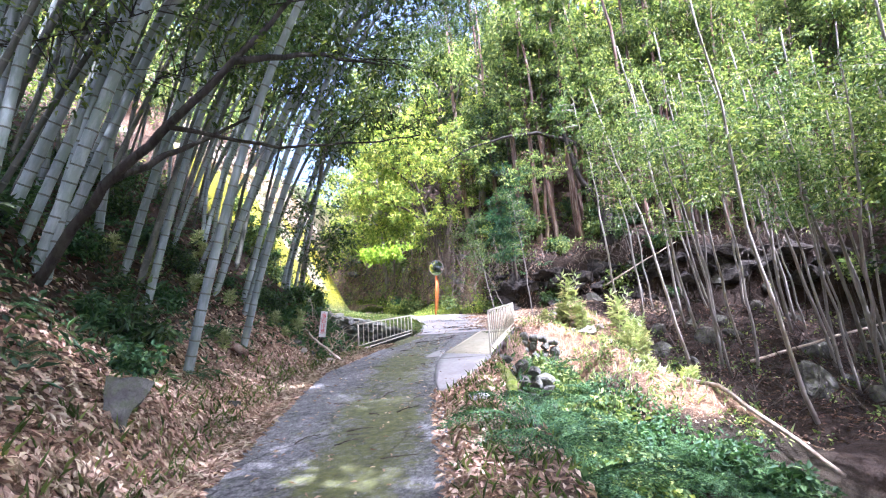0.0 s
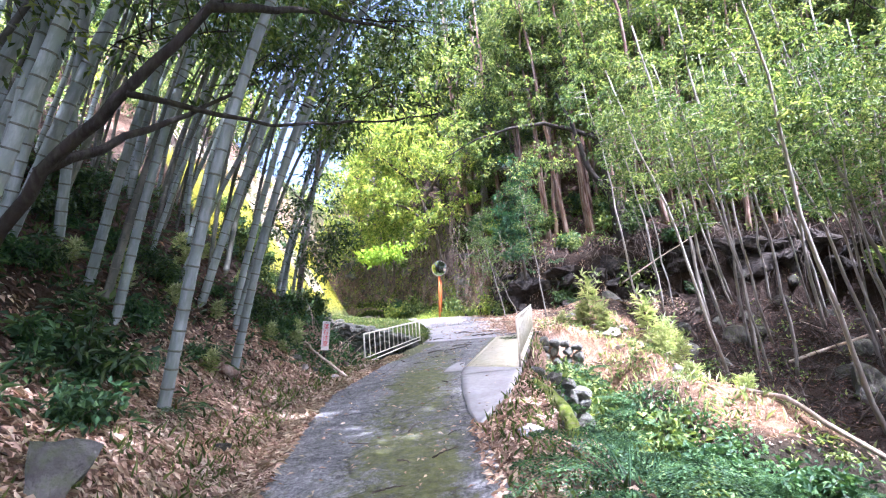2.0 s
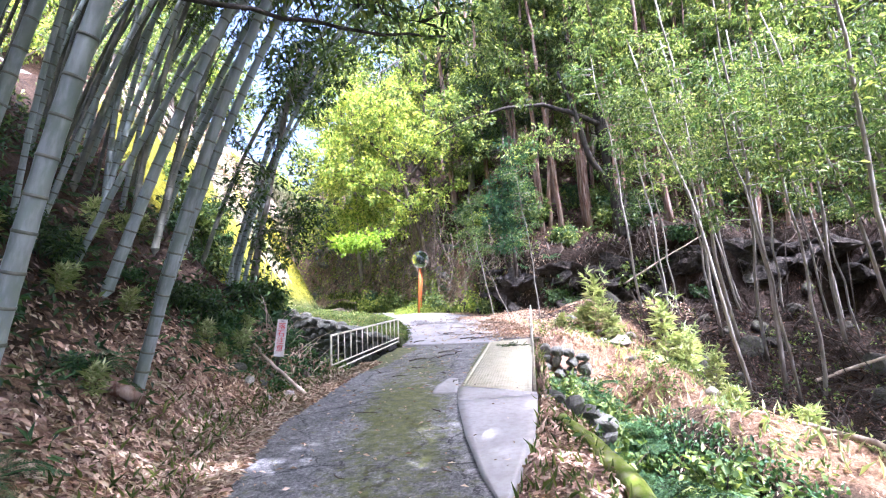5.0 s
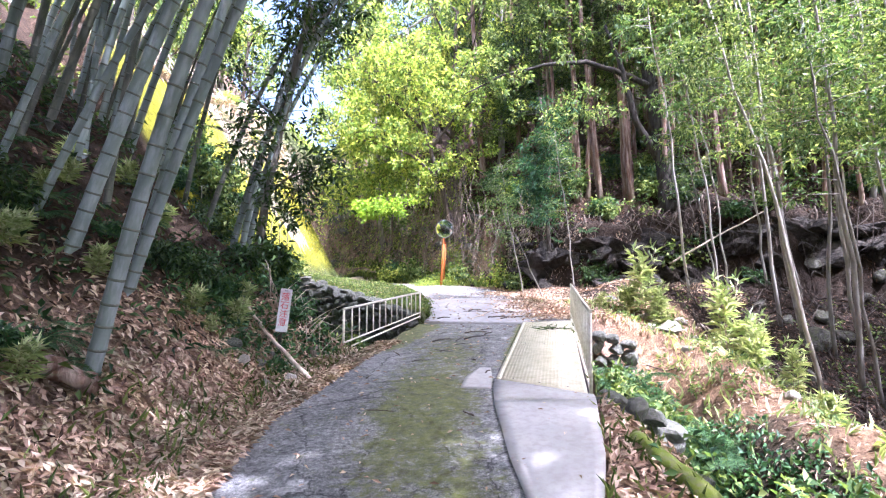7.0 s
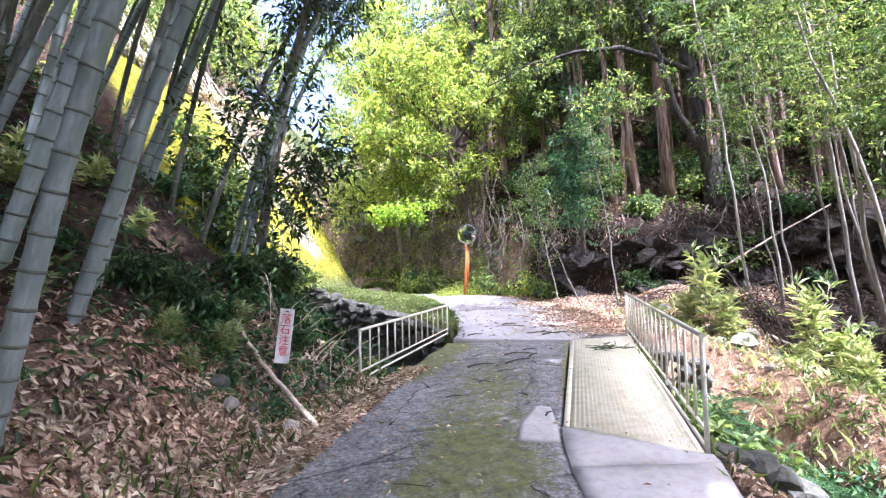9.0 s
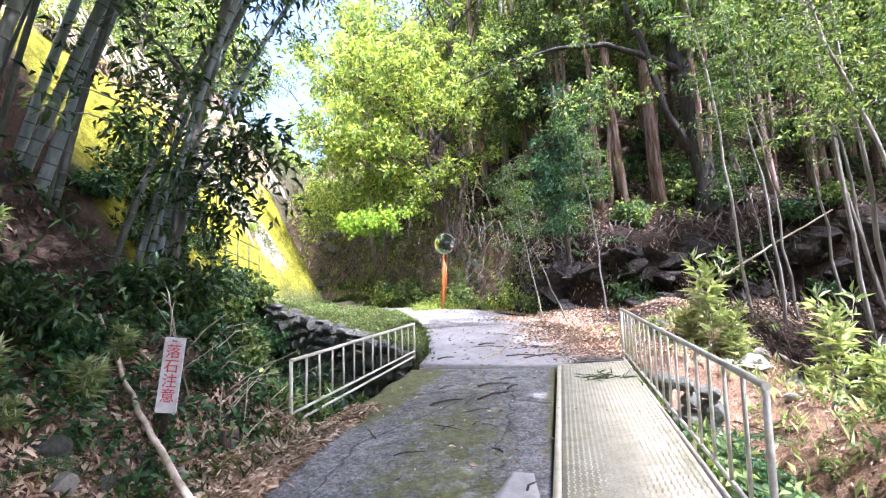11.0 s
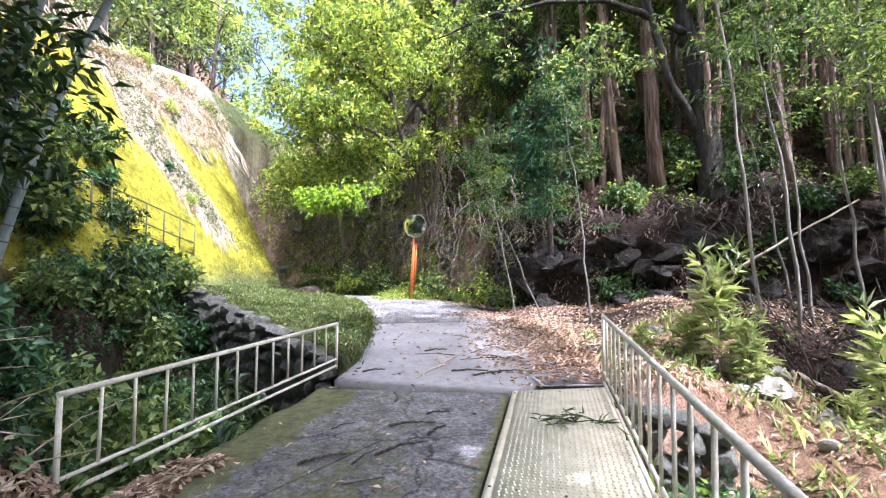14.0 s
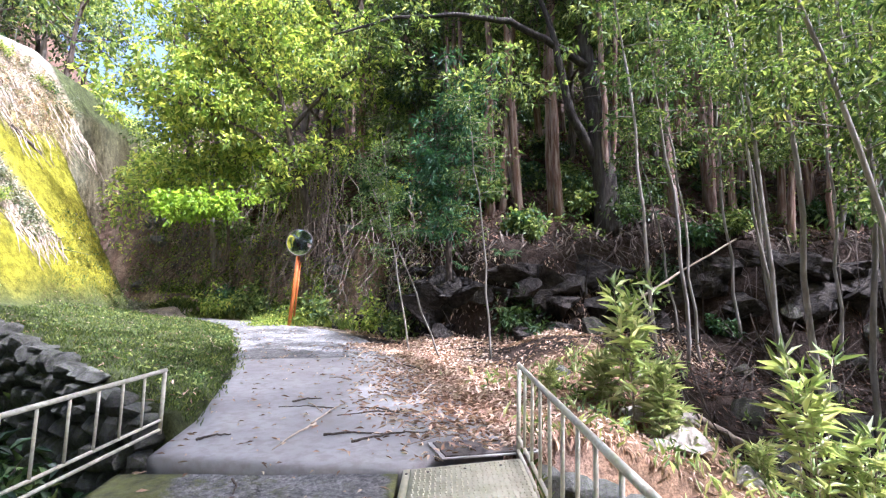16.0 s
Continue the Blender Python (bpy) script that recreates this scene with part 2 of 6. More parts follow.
def tube(points, radii, n=8):
    """Arrays of a tube along points."""
    p = np.asarray(points, float)
    r = np.asarray(radii, float) * np.ones(len(p))
    d = np.gradient(p, axis=0)
    d /= np.linalg.norm(d, axis=1)[:, None] + 1e-9
    ref = np.where(np.abs(d[:, 2:3]) > 0.9, [[1.0, 0, 0]], [[0, 0, 1.0]])
    u = np.cross(d, ref)
    u /= np.linalg.norm(u, axis=1)[:, None]
    v = np.cross(d, u)
    a = np.linspace(0, 2 * np.pi, n, endpoint=False)
    ring = p[:, None] + r[:, None, None] * (np.cos(a)[None, :, None] * u[:, None] + np.sin(a)[None, :, None] * v[:, None])
    verts = np.concatenate([ring.reshape(-1, 3), p[:1], p[-1:]])
    i, j = np.meshgrid(np.arange(len(p) - 1), np.arange(n), indexing="ij")
    q = np.stack([i * n + j, i * n + (j + 1) % n, (i + 1) * n + (j + 1) % n, (i + 1) * n + j], -1).reshape(-1, 4)
    tri = np.concatenate([np.stack([q[:, 0], q[:, 1], q[:, 2]], 1), np.stack([q[:, 0], q[:, 2], q[:, 3]], 1)])
    e, k = len(p) * n, np.arange(n)
    caps = np.concatenate([np.stack([np.full(n, e), (k + 1) % n, k], 1), np.stack([np.full(n, e + 1), e - n + k, e - n + (k + 1) % n], 1)])
    return verts, np.concatenate([tri, caps])


def joined(pieces):
    vs, fs, o = [], [], 0
    for v, f in pieces:
        vs.append(v)
        fs.append(f + o)
        o += len(v)
    return np.concatenate(vs), np.concatenate(fs)


def box_bm(sx, sy, sz, bevel=0.0, m=None):
    bm = bmesh.new()
    bmesh.ops.create_cube(bm, size=1)
    bmesh.ops.scale(bm, vec=(sx, sy, sz), verts=bm.verts)
    if bevel:
        bmesh.ops.bevel(bm, geom=bm.edges[:], offset=bevel, segments=2, affect="EDGES")
    if m is not None:
        bm.transform(m)
    return bm


def rod_bm(a, b, r, n=10):
    a, b = Vector(a), Vector(b)
    bm = bmesh.new()
    q = (b - a).to_track_quat("Z", "Y").to_matrix().to_4x4()
    bmesh.ops.create_cone(bm, cap_ends=True, segments=n, radius1=r, radius2=r, depth=(b - a).length,
                          matrix=Matrix.Translation((a + b) / 2) @ q)
    for f in bm.faces:
        f.smooth = len(f.verts) == 4
    return bm


def leaves(centres, ways, length, width, droop=0.25, rng=None):
    """Folded pointed leaves: each of two triangles, from centres along ways."""
    c, w = np.asarray(centres, float), np.asarray(ways, float)
    w = w / (np.linalg.norm(w, axis=1)[:, None] + 1e-9)
    n = len(c)
    L = (length * np.ones(n) * rng.uniform(0.7, 1.3, n))[:, None]
    W = (width * np.ones(n) * rng.uniform(0.75, 1.25, n))[:, None]
    side = np.cross(w, rng.normal(0, 0.6, (n, 3)) + [0, 0, 1.0])
    side /= np.linalg.norm(side, axis=1)[:, None] + 1e-9
    up = np.cross(side, w)
    tip = c + w * L - up * L * droop
    mid = c + w * L * 0.45 + up * W * 0.12
    v = np.stack([c, mid - side * W / 2 + up * W * 0.15, tip, mid + side * W / 2 + up * W * 0.15], 1).reshape(-1, 3)
    k = np.arange(n)[:, None] * 4
    return v, np.concatenate([k + [[0, 2, 1]], k + [[0, 3, 2]]])


def clump_leaves(rng, centres, radii, per, length, width, flat=0.7, droop=0.3):
    """Leaves round many twig ends: denser at the rim of each clump."""
    cs, ws = [], []
    for c, r in zip(centres, radii):
        d = rng.normal(0, 1, (per, 3))
        d /= np.linalg.norm(d, axis=1)[:, None]
        rad = r * rng.uniform(0.25, 1.0, per)[:, None] ** 0.6
        cs.append(np.asarray(c) + d * rad * [1, 1, flat])
        ws.append(d + rng.normal(0, 0.5, (per, 3)) + [0, 0, -0.15])
    return leaves(np.concatenate(cs), np.concatenate(ws), length, width, droop, rng)


# ---- the lie of the land ----
def step(a, b, x):
    t = np.clip((np.asarray(x, float) - a) / (b - a), 0, 1)
    return t * t * (3 - 2 * t)


def road_z(x, y):
    return -0.05 + 0.047 * np.clip(y, -30, 40) + 0.04 * np.clip(x, -6, 6)


def left_edge(y):
    return np.interp(y, [-30, 4, 8, 9.5, 10.6, 12, 13.6, 15.4, 19, 20.5, 23, 25.3, 26.6, 27.8, 29], [-1.5, -2.2, -2.55, -2.6, -2.35, -2.05, -1.5, -0.95, -0.9, -1.1, -1.5, -2.1, -2.9, -5.2, -9])


def right_edge(y):
    return np.interp(y, [-30, 3.6, 6.95, 8.4, 9.7, 14.6, 15.1, 20, 21, 23.4, 25, 26.2, 29.5, 30], [0.6, 0.1, -0.04, 0.56, 0.93, 2.12, 2.3, 2.3, 1.7, 1.0, 0.6, -0.4, -5, -9])


def cliff_y(x):
    return np.interp(x, [-40, -12, -8, -5, -2, 0.5, 2.5, 4.5, 8.5, 14, 22, 40, 90], [45, 36, 32.5, 31, 29, 26.6, 22.9, 20.9, 20.7, 19, 14.5, 2, -30])


def bumps(x, y, f, seed=0.0):
    return (np.sin(1.7 * f * x + 2.3 * f * y + seed) + np.sin(-2.9 * f * x + 1.3 * f * y + 1.7 * seed + 1) + np.sin(4.1 * f * x + 3.7 * f * y + 2.1 * seed + 2) * 0.6
            + np.sin(-5.3 * f * x + 6.1 * f * y + seed) * 0.4) / 3.0


def gully(x, y):
    """Along and across the stream that passes under the bridge, from the foot of the stone wall."""
    px, py = x + 1.1, y - 16.4
    return -0.69 * px + 0.73 * py, -0.73 * px - 0.69 * py


def moss_z(x, y):
    return 2.3 - 1.82 * (x + 5.9) + 0.12 * (y - 26.5)


def land(x, y):
    x, y = np.asarray(x, float), np.asarray(y, float)
    R = road_z(x, y)
    xl, xr = left_edge(y), right_edge(y)
    s, c = gully(x, y)
    # bank with the bamboo
    d = np.maximum(xl - x, 0)
    rise = np.interp(d, [0, 0.5, 1.1, 1.8, 3.1, 8, 20, 60, 400], [0, 0.12, 0.62, 1.25, 2.7, 6.6, 14, 26, 60])
    near = np.interp(d, [0, 0.25, 0.6, 1.8, 3.1], [0, 0.1, 0.62, 1.6, 2.8])
    rise = np.where(d < 3.1, rise + (near - rise) * (1 - step(4.5, 8, y)), rise)
    bank = R - 0.04 + rise + bumps(x, y, 0.55) * 0.22 * step(0.3, 2.0, d)
    floor = -0.8 + 0.9 * np.maximum(s - 3.6, 0) + bumps(x, y, 1.2, 3) * 0.12
    side = np.minimum(floor + np.maximum(c - 2.4, 0) * 1.3, 60)
    left = np.where(y > 9, np.minimum(bank, side), bank)
    # strip of grass behind the stone wall, and the far left
    strip = np.minimum(R + 0.05 + 0.16 * d + 0.02 * np.maximum(d - 1.5, 0) ** 2, R + 1.4)
    left = np.where(c < 0.0, strip + bumps(x, y, 1.0, 5) * 0.05, left)
    steep = moss_z(x, y)
    crest = np.interp(y, [10, 22.8, 28.8, 31, 60], [7.5, 8.6, 10.2, 10.6, 12])
    steep = np.where(steep > crest, crest + (steep - crest) * 0.12, steep)
    steep = steep + bumps(x, y, 0.7, 9) * 0.10
    left = np.where((y > 16.5) & (x < -5.4), np.maximum(left, steep), left)
    # right side: verge, stream bed with ferns, heap of sandy soil, dark hollow
    low = np.maximum(-0.9 + 0.16 * (y - 15), -1.5) + 0.35 * np.maximum(y - 16, 0) + bumps(x, y, 0.8, 2) * 0.22
    low = low + 1.35 * np.exp(-((x - 4.3) / 1.7) ** 2) * step(6, 10.5, y)
    low = low - 0.6 * np.exp(-((x - xr - 1.7) / 0.8) ** 2) * (1 - step(13.5, 16.0, y))
    low = np.minimum(low, R + 0.22 + 0.25 * bumps(x, y, 0.6, 8))
    low = np.where(y > 15, low + (R + 0.1 - low) * (1 - step(xr + 0.3, xr + 2.2, x)), low)
    edge = xr + np.interp(y, [3, 6.5, 8.5, 9.6, 10.2, 14.8, 15.4], [0.9, 1.0, 0.55, 0.15, 0.02, 0.02, 0.6])
    verge = R - 0.03 - 0.05 * np.maximum(x - xr, 0)
    right = verge + (low - verge) * step(0, np.where(y > 15, 2.0, 0.55), x - edge)
    # the bed under the bridge
    under = np.minimum(R - 0.32, np.where(c < 0, 9, side))
    h = np.where(x < xl, left, np.where(x > xr, right, under))
    # hill behind the cut bank
    e = y - cliff_y(x) + bumps(x, y, 0.9, 7) * 0.35
    jump = np.interp(x, [-8, -2, 1, 4, 9, 30], [3.2, 3.0, 2.0, 1.6, 2.0, 1.6])
    hill = np.interp(x, [-8, 0, 4, 9, 20, 40], [2.2, 1.2, 1.3, 1.5, 1.2, 0.2]) + jump * step(-0.2, np.interp(x, [1.5, 4], [2.0, 0.55]), e) + np.minimum(0.62 * np.maximum(e, 0), 42) + bumps(x, y, 0.35, 4) * 0.35
    h = np.where((e > -0.2) & (x > -9), np.maximum(h, hill), h)
    # wooded hill far off beyond the slope
    h = h + 46 * np.exp(-((x + 62) / 26) ** 2 - ((y - 84) / 30) ** 2)
    h = h + np.where(y < 0, 0.25 * np.maximum(x - 9, 0) * step(0, -14, y), 0)
    return np.clip(h, -3, 75)


def spaced(lo, a, b, hi, fine, n=26):
    out = lo + (a - lo) * (1 - np.linspace(1, 0, n) ** 2.2)
    back = b + (hi - b) * np.linspace(0, 1, n) ** 2.2
    return np.concatenate([out[:-1], np.arange(a, b, fine), back[0:]])


gx, gy = spaced(-420, -13, 16, 420, 0.13), spaced(-380, 0, 33, 480, 0.13)
GX, GY = np.meshgrid(gx, gy, indexing="ij")
GZ = land(GX, GY)
verts = np.stack([GX, GY, GZ], -1).reshape(-1, 3)
nx, ny = len(gx), len(gy)
ii, jj = np.meshgrid(np.arange(nx - 1), np.arange(ny - 1), indexing="ij")
quads = np.stack([ii * ny + jj, (ii + 1) * ny + jj, (ii + 1) * ny + jj + 1, ii * ny + jj + 1], -1).reshape(-1, 4)
mid = verts[quads].mean(1)
mx, my, mz = mid[:, 0], mid[:, 1], mid[:, 2]
jit = bumps(mx, my, 2.1, 1) * 0.35
e_ = my - cliff_y(mx) + bumps(mx, my, 0.9, 7) * 0.35
s_, c_ = gully(mx, my)
# the colour of the soil by zone: litter, forest floor, cut bank with shade painted in, sandy heap, grass, gully bed,
# moss, weathered shotcrete, shade-darkened bank, pale berm
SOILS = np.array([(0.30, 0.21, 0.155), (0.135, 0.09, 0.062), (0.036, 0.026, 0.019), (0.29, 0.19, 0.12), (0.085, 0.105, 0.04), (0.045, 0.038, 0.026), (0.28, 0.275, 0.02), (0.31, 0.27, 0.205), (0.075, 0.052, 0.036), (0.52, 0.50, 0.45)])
zone = np.zeros(len(mid), int)
zone[(mx > 9) | (my < -8)] = 1
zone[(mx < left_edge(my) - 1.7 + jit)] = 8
zone[(mx > right_edge(my) + 1.0 + jit * 0.3)] = 5
zone[(mx > np.interp(my, [9, 12, 15], [4.2, 3.9, 3.0]) + jit) & (mx < 6.2 + jit) & (my > 9.0 + jit)] = 3
zone[(mx > 2.0 + jit) & (mx < 6 + jit) & (my > 15) & (my < 20.2)] = 3
zone[(mx > right_edge(my)) & (mx < 3.3 + jit) & (my > 14.9) & (my < 22)] = 0
# hollow floor shares the near-black tone that stands for its shade
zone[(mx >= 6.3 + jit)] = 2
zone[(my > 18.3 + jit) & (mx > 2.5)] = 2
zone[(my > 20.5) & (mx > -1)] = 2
zone[(c_ < 0) & (mx < right_edge(my)) & (my > 16)] = 4
zone[(c_ > 0) & (mx < left_edge(my)) & (mz < 0.9) & (my > 12)] = 5
# shade of the undercut put into the soil of the bank's face
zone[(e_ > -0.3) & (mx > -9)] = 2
# bank by the bend takes the lighter litter tone to offset its shade
zone[(e_ > -0.3) & (mx > -9) & (mx < 2.0 + jit)] = 0
zone[(e_ > -0.3) & (e_ < 1.6) & (mx > -9) & (mx < 1.6) & (bumps(mx, my, 3.1, 2) > 0.22)] = 7
zone[(e_ > -1.7) & (e_ <= -0.3) & (mx > -9) & (mx < 1.4 + jit) & (my > 22.5)] = 7
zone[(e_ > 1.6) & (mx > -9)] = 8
slope_ = (mx < -5.5) & (my > 17) & (my < 31.6) & (e_ < 0) & (mz > 1.9)
zone[slope_] = 6
zone[slope_ & (mz > np.interp(my, [17, 23, 24.5, 26.3, 30, 32], [8.4, 8.2, 7.7, 6.6, 7.2, 6.6]) + jit * 1.2)] = 7
strip_ = slope_ & (np.abs(my - 23.8 - 0.45 * np.maximum(6 - mz, 0) + jit * 1.3) < 0.9) & (mz > 3.4 + jit)
zone[strip_] = 7
zone[slope_ & (mz > np.interp(my, [10, 22.8, 28.8, 31, 60], [7.5, 8.6, 10.2, 10.6, 12]) - 0.12) & (mx > -14)] = 9
zone[(mz > 11.5) & (mx < -9)] = 1
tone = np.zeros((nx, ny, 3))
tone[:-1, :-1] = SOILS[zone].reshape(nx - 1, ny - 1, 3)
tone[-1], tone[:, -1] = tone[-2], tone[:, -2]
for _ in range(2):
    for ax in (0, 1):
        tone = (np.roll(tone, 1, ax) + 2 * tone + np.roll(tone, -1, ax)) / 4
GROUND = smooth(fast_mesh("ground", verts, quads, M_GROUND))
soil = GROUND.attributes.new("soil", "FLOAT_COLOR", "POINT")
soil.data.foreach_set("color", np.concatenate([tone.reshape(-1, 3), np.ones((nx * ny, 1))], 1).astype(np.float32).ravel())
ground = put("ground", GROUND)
tagged(ground, "leaf-covered forest ground with bank, gully and slopes", "ground", kind="structure")

# ---- road, slab and concrete apron ----
def strip_grid(left, right, gap=0.12, k=27, lift=0.0):
    """Rows of points between two edge lines."""
    left, right = np.array(left, float), np.array(right, float)
    n = max(2, int(np.linalg.norm(np.diff(left, axis=0), axis=1).sum() / gap))

    def even(p):
        d = np.concatenate([[0], np.cumsum(np.linalg.norm(np.diff(p, axis=0), axis=1))])
        t = np.linspace(0, d[-1], n)
        return np.stack([np.interp(t, d, p[:, 0]), np.interp(t, d, p[:, 1])], 1)

    a, b = even(left), even(right)
    f = np.linspace(0, 1, k)[None, :, None]
    P = a[:, None] * (1 - f) + b[:, None] * f
    X, Y = P[..., 0], P[..., 1]
    return X, Y, road_z(X, Y) + lift + bumps(X, Y, 1.3, 6) * 0.008


def slab_mesh(name, X, Y, Z, mat, thick, wear=None):
    n, k = X.shape
    top = np.stack([X, Y, Z], -1).reshape(-1, 3)
    i, j = np.meshgrid(np.arange(n - 1), np.arange(k - 1), indexing="ij")
    q = np.stack([i * k + j, i * k + j + 1, (i + 1) * k + j + 1, (i + 1) * k + j], -1).reshape(-1, 4)
    o = n * k
    rim = np.array(list(range(k)) + [r * k + k - 1 for r in range(1, n)] + [(n - 1) * k + c for c in range(k - 2, -1, -1)] + [r * k for r in range(n - 2, 0, -1)])
    nxt = np.roll(rim, -1)
    faces = np.concatenate([q, q[:, ::-1] + o, np.stack([rim, rim + o, nxt + o, nxt], 1)])
    me = fast_mesh(name, np.concatenate([top, top - [0, 0, thick]]), faces, mat)
    if wear is not None:
        at = me.attributes.new("wear", "FLOAT", "POINT")
        w = wear(top[:, 0], top[:, 1])
        at.data.foreach_set("value", np.concatenate([w, w]).astype(np.float32))
    return me


def road_moss(x, y):
    w = bumps(x, y, 2.6, 3) * 0.16 + bumps(x, y, 6.3, 1) * 0.10
    centre = np.interp(y, [0, 4, 8, 11, 15], [-0.65, -0.75, -0.85, -0.75, -0.2])
    a = 1 - step(0.2, 0.8, np.abs(x - centre) + w)
    a = a * (0.72 + 0.4 * bumps(x, y, 0.8, 4)) * np.interp(y, [0, 11, 13, 15], [1.0, 0.9, 0.45, 0.3])
    b = (1 - step(0.2, 0.72, x - left_edge(y) + w)) * step(12.2, 13.0, y) * 1.4
    c = (1 - step(0.0, 0.10, np.interp(y, [10.5, 14.6], [0.0, 1.06]) - x)) * step(11, 12, y)
    return np.clip(np.maximum(np.maximum(a, b * 1.2), c), 0, 1.7)


road_l = [(float(left_edge(y)) + 0.04 * math.sin(7 * y), y) for y in np.arange(-30, 15.43, 0.32)]
road_r = [(float(right_edge(y)), y) for y in (-30, -5, 0, 3.6, 6.9)] + [(-0.13, 7.5), (-0.15, 8.5), (-0.06, 10.2), (0.0, 10.55), (1.06, 14.58)]
RX, RY, RZ = strip_grid(road_l, road_r, 0.09, 41)
road = put("road", smooth(slab_mesh("road", RX, RY, RZ, M_ASPHALT, 0.28, road_moss)))
tagged(road, "worn grey asphalt lane with a mossy middle strip", "road", kind="structure")
AX, AY, AZ = strip_grid([(-0.95, 15.43), (-0.8, 16.4), (-0.86, 18.9), (-1.05, 20.1)], [(1.08, 14.60), (1.45, 14.9), (2.2, 15.1), (2.1, 18.0), (1.9, 19.85)], 0.15, 21, 0.006)
apron = put("pavement", smooth(slab_mesh("pavement", AX, AY, AZ, M_CONCRETE, 0.25)))
tagged(apron, "pale grey concrete apron between two stretches of asphalt", "pavement", kind="structure")
BX, BY, BZ = strip_grid([(-1.06, 20.12), (-1.5, 23), (-2.1, 25.3), (-2.9, 26.5), (-5.2, 27.6), (-12, 28.4)], [(1.88, 19.87), (1.5, 22.3), (0.7, 24.4), (-0.7, 26.0), (-3.2, 28.6), (-12, 30.4)], 0.2, 17)
bend = put("road", smooth(slab_mesh("road", BX, BY, BZ, M_ASPHALT, 0.25, lambda x, y: 0 * x)))
tagged(bend, "grey asphalt lane bending away round the bank", "road", kind="structure")
for pl, pr in (([(-0.06, 6.93), (-0.13, 7.5), (-0.15, 8.5), (-0.11, 9.75)], [(-0.03, 6.92), (0.2, 7.5), (0.56, 8.4), (0.93, 9.68)]),
               ([(-0.10, 9.79), (-0.06, 10.2), (0.0, 10.55)], [(0.935, 9.70), (0.94, 9.75), (0.95, 9.82)])):
    SX, SY, SZ = strip_grid(pl, pr, 0.12, 9, 0.028)
    ob = put("pavement", smooth(slab_mesh("pavement", SX, SY, SZ, M_SLAB, 0.34)))
    tagged(ob, "smooth grey concrete ramp slab beside the asphalt", "pavement", kind="structure")

# ---- the bridge ----
def rz(x, y):
    return float(road_z(x, y))


def lz(x, y):
    return float(land(x, y))


def thing(name, loc, label, category, group="", kind=""):
    ob = new(name)
    ob.location = loc
    ob.empty_display_size = 0.1
    return tagged(ob, label, category, group, kind)


def local(bm, ob):
    bm.transform(Matrix.Translation(-Vector(ob.location)))
    return bm


PC = [(0.02, 10.56), (0.90, 9.84), (2.10, 14.56), (1.10, 14.57)]
plate = thing("deck_plate", (1.0, 12.4, rz(1.0, 12.4)), "cream-painted steel chequer plate widening the bridge deck", "deck plate")


def plate_point(u, v, lift):
    a, b, c, d = (np.array(p) for p in PC)
    p = (a * (1 - u) + b * u) * (1 - v) + (d * (1 - u) + c * u) * v
    return (p[0] - 1.0, p[1] - 12.4, rz(*p) + lift - rz(1.0, 12.4))


def plate_patch(u0, u1, v0, v1, lo, hi):
    v = [plate_point(u, w, z) for z in (lo, hi) for u, w in ((u0, v0), (u1, v0), (u1, v1), (u0, v1))]
    return np.array(v), np.array([[0, 3, 2, 1], [4, 5, 6, 7], [0, 1, 5, 4], [1, 2, 6, 5], [2, 3, 7, 6], [3, 0, 4, 7]])


for k, (u0, u1) in enumerate(((0.0, 0.055), (0.06, 0.995))):
    v, f = plate_patch(u0, u1, 0, 1, 0.006, 0.036)
    put("edge_strip" if k == 0 else "sheet", fast_mesh("sheet", v, f, M_PLATE), plate)
ribs = []
for row in range(22):
    u = 0.085 + row * 0.041
    for c in range(112):
        v0 = 0.006 + c * 0.00885
        sk = 0.004 if (c + row) % 2 else -0.004
        ribs.append(plate_patch(u + 0.006 + sk, u + 0.020 + sk, v0, v0 + 0.0065, 0.035, 0.0374))
v, f = joined(ribs)
tagged(put("tread", fast_mesh("tread", v, f, M_PLATE), plate, label="raised tread bars in rows"), kind="stuff")
for v0 in (0.02, 0.5, 0.98):
    for u in (0.03, 0.2, 0.5, 0.8):
        p = plate_point(u, v0, 0.036)
        bm = bmesh.new()
        bmesh.ops.create_cone(bm, cap_ends=True, segments=8, radius1=0.014, radius2=0.010, depth=0.008, matrix=Matrix.Translation(p))
        part("bolt", bm, M_STEEL, plate)
v, f = plate_patch(1.0, 1.04, -0.01, 1.0, -0.30, 0.0)
put("girder", fast_mesh("girder", v, f, M_STEEL), plate, label="dark rusty steel edge girder")


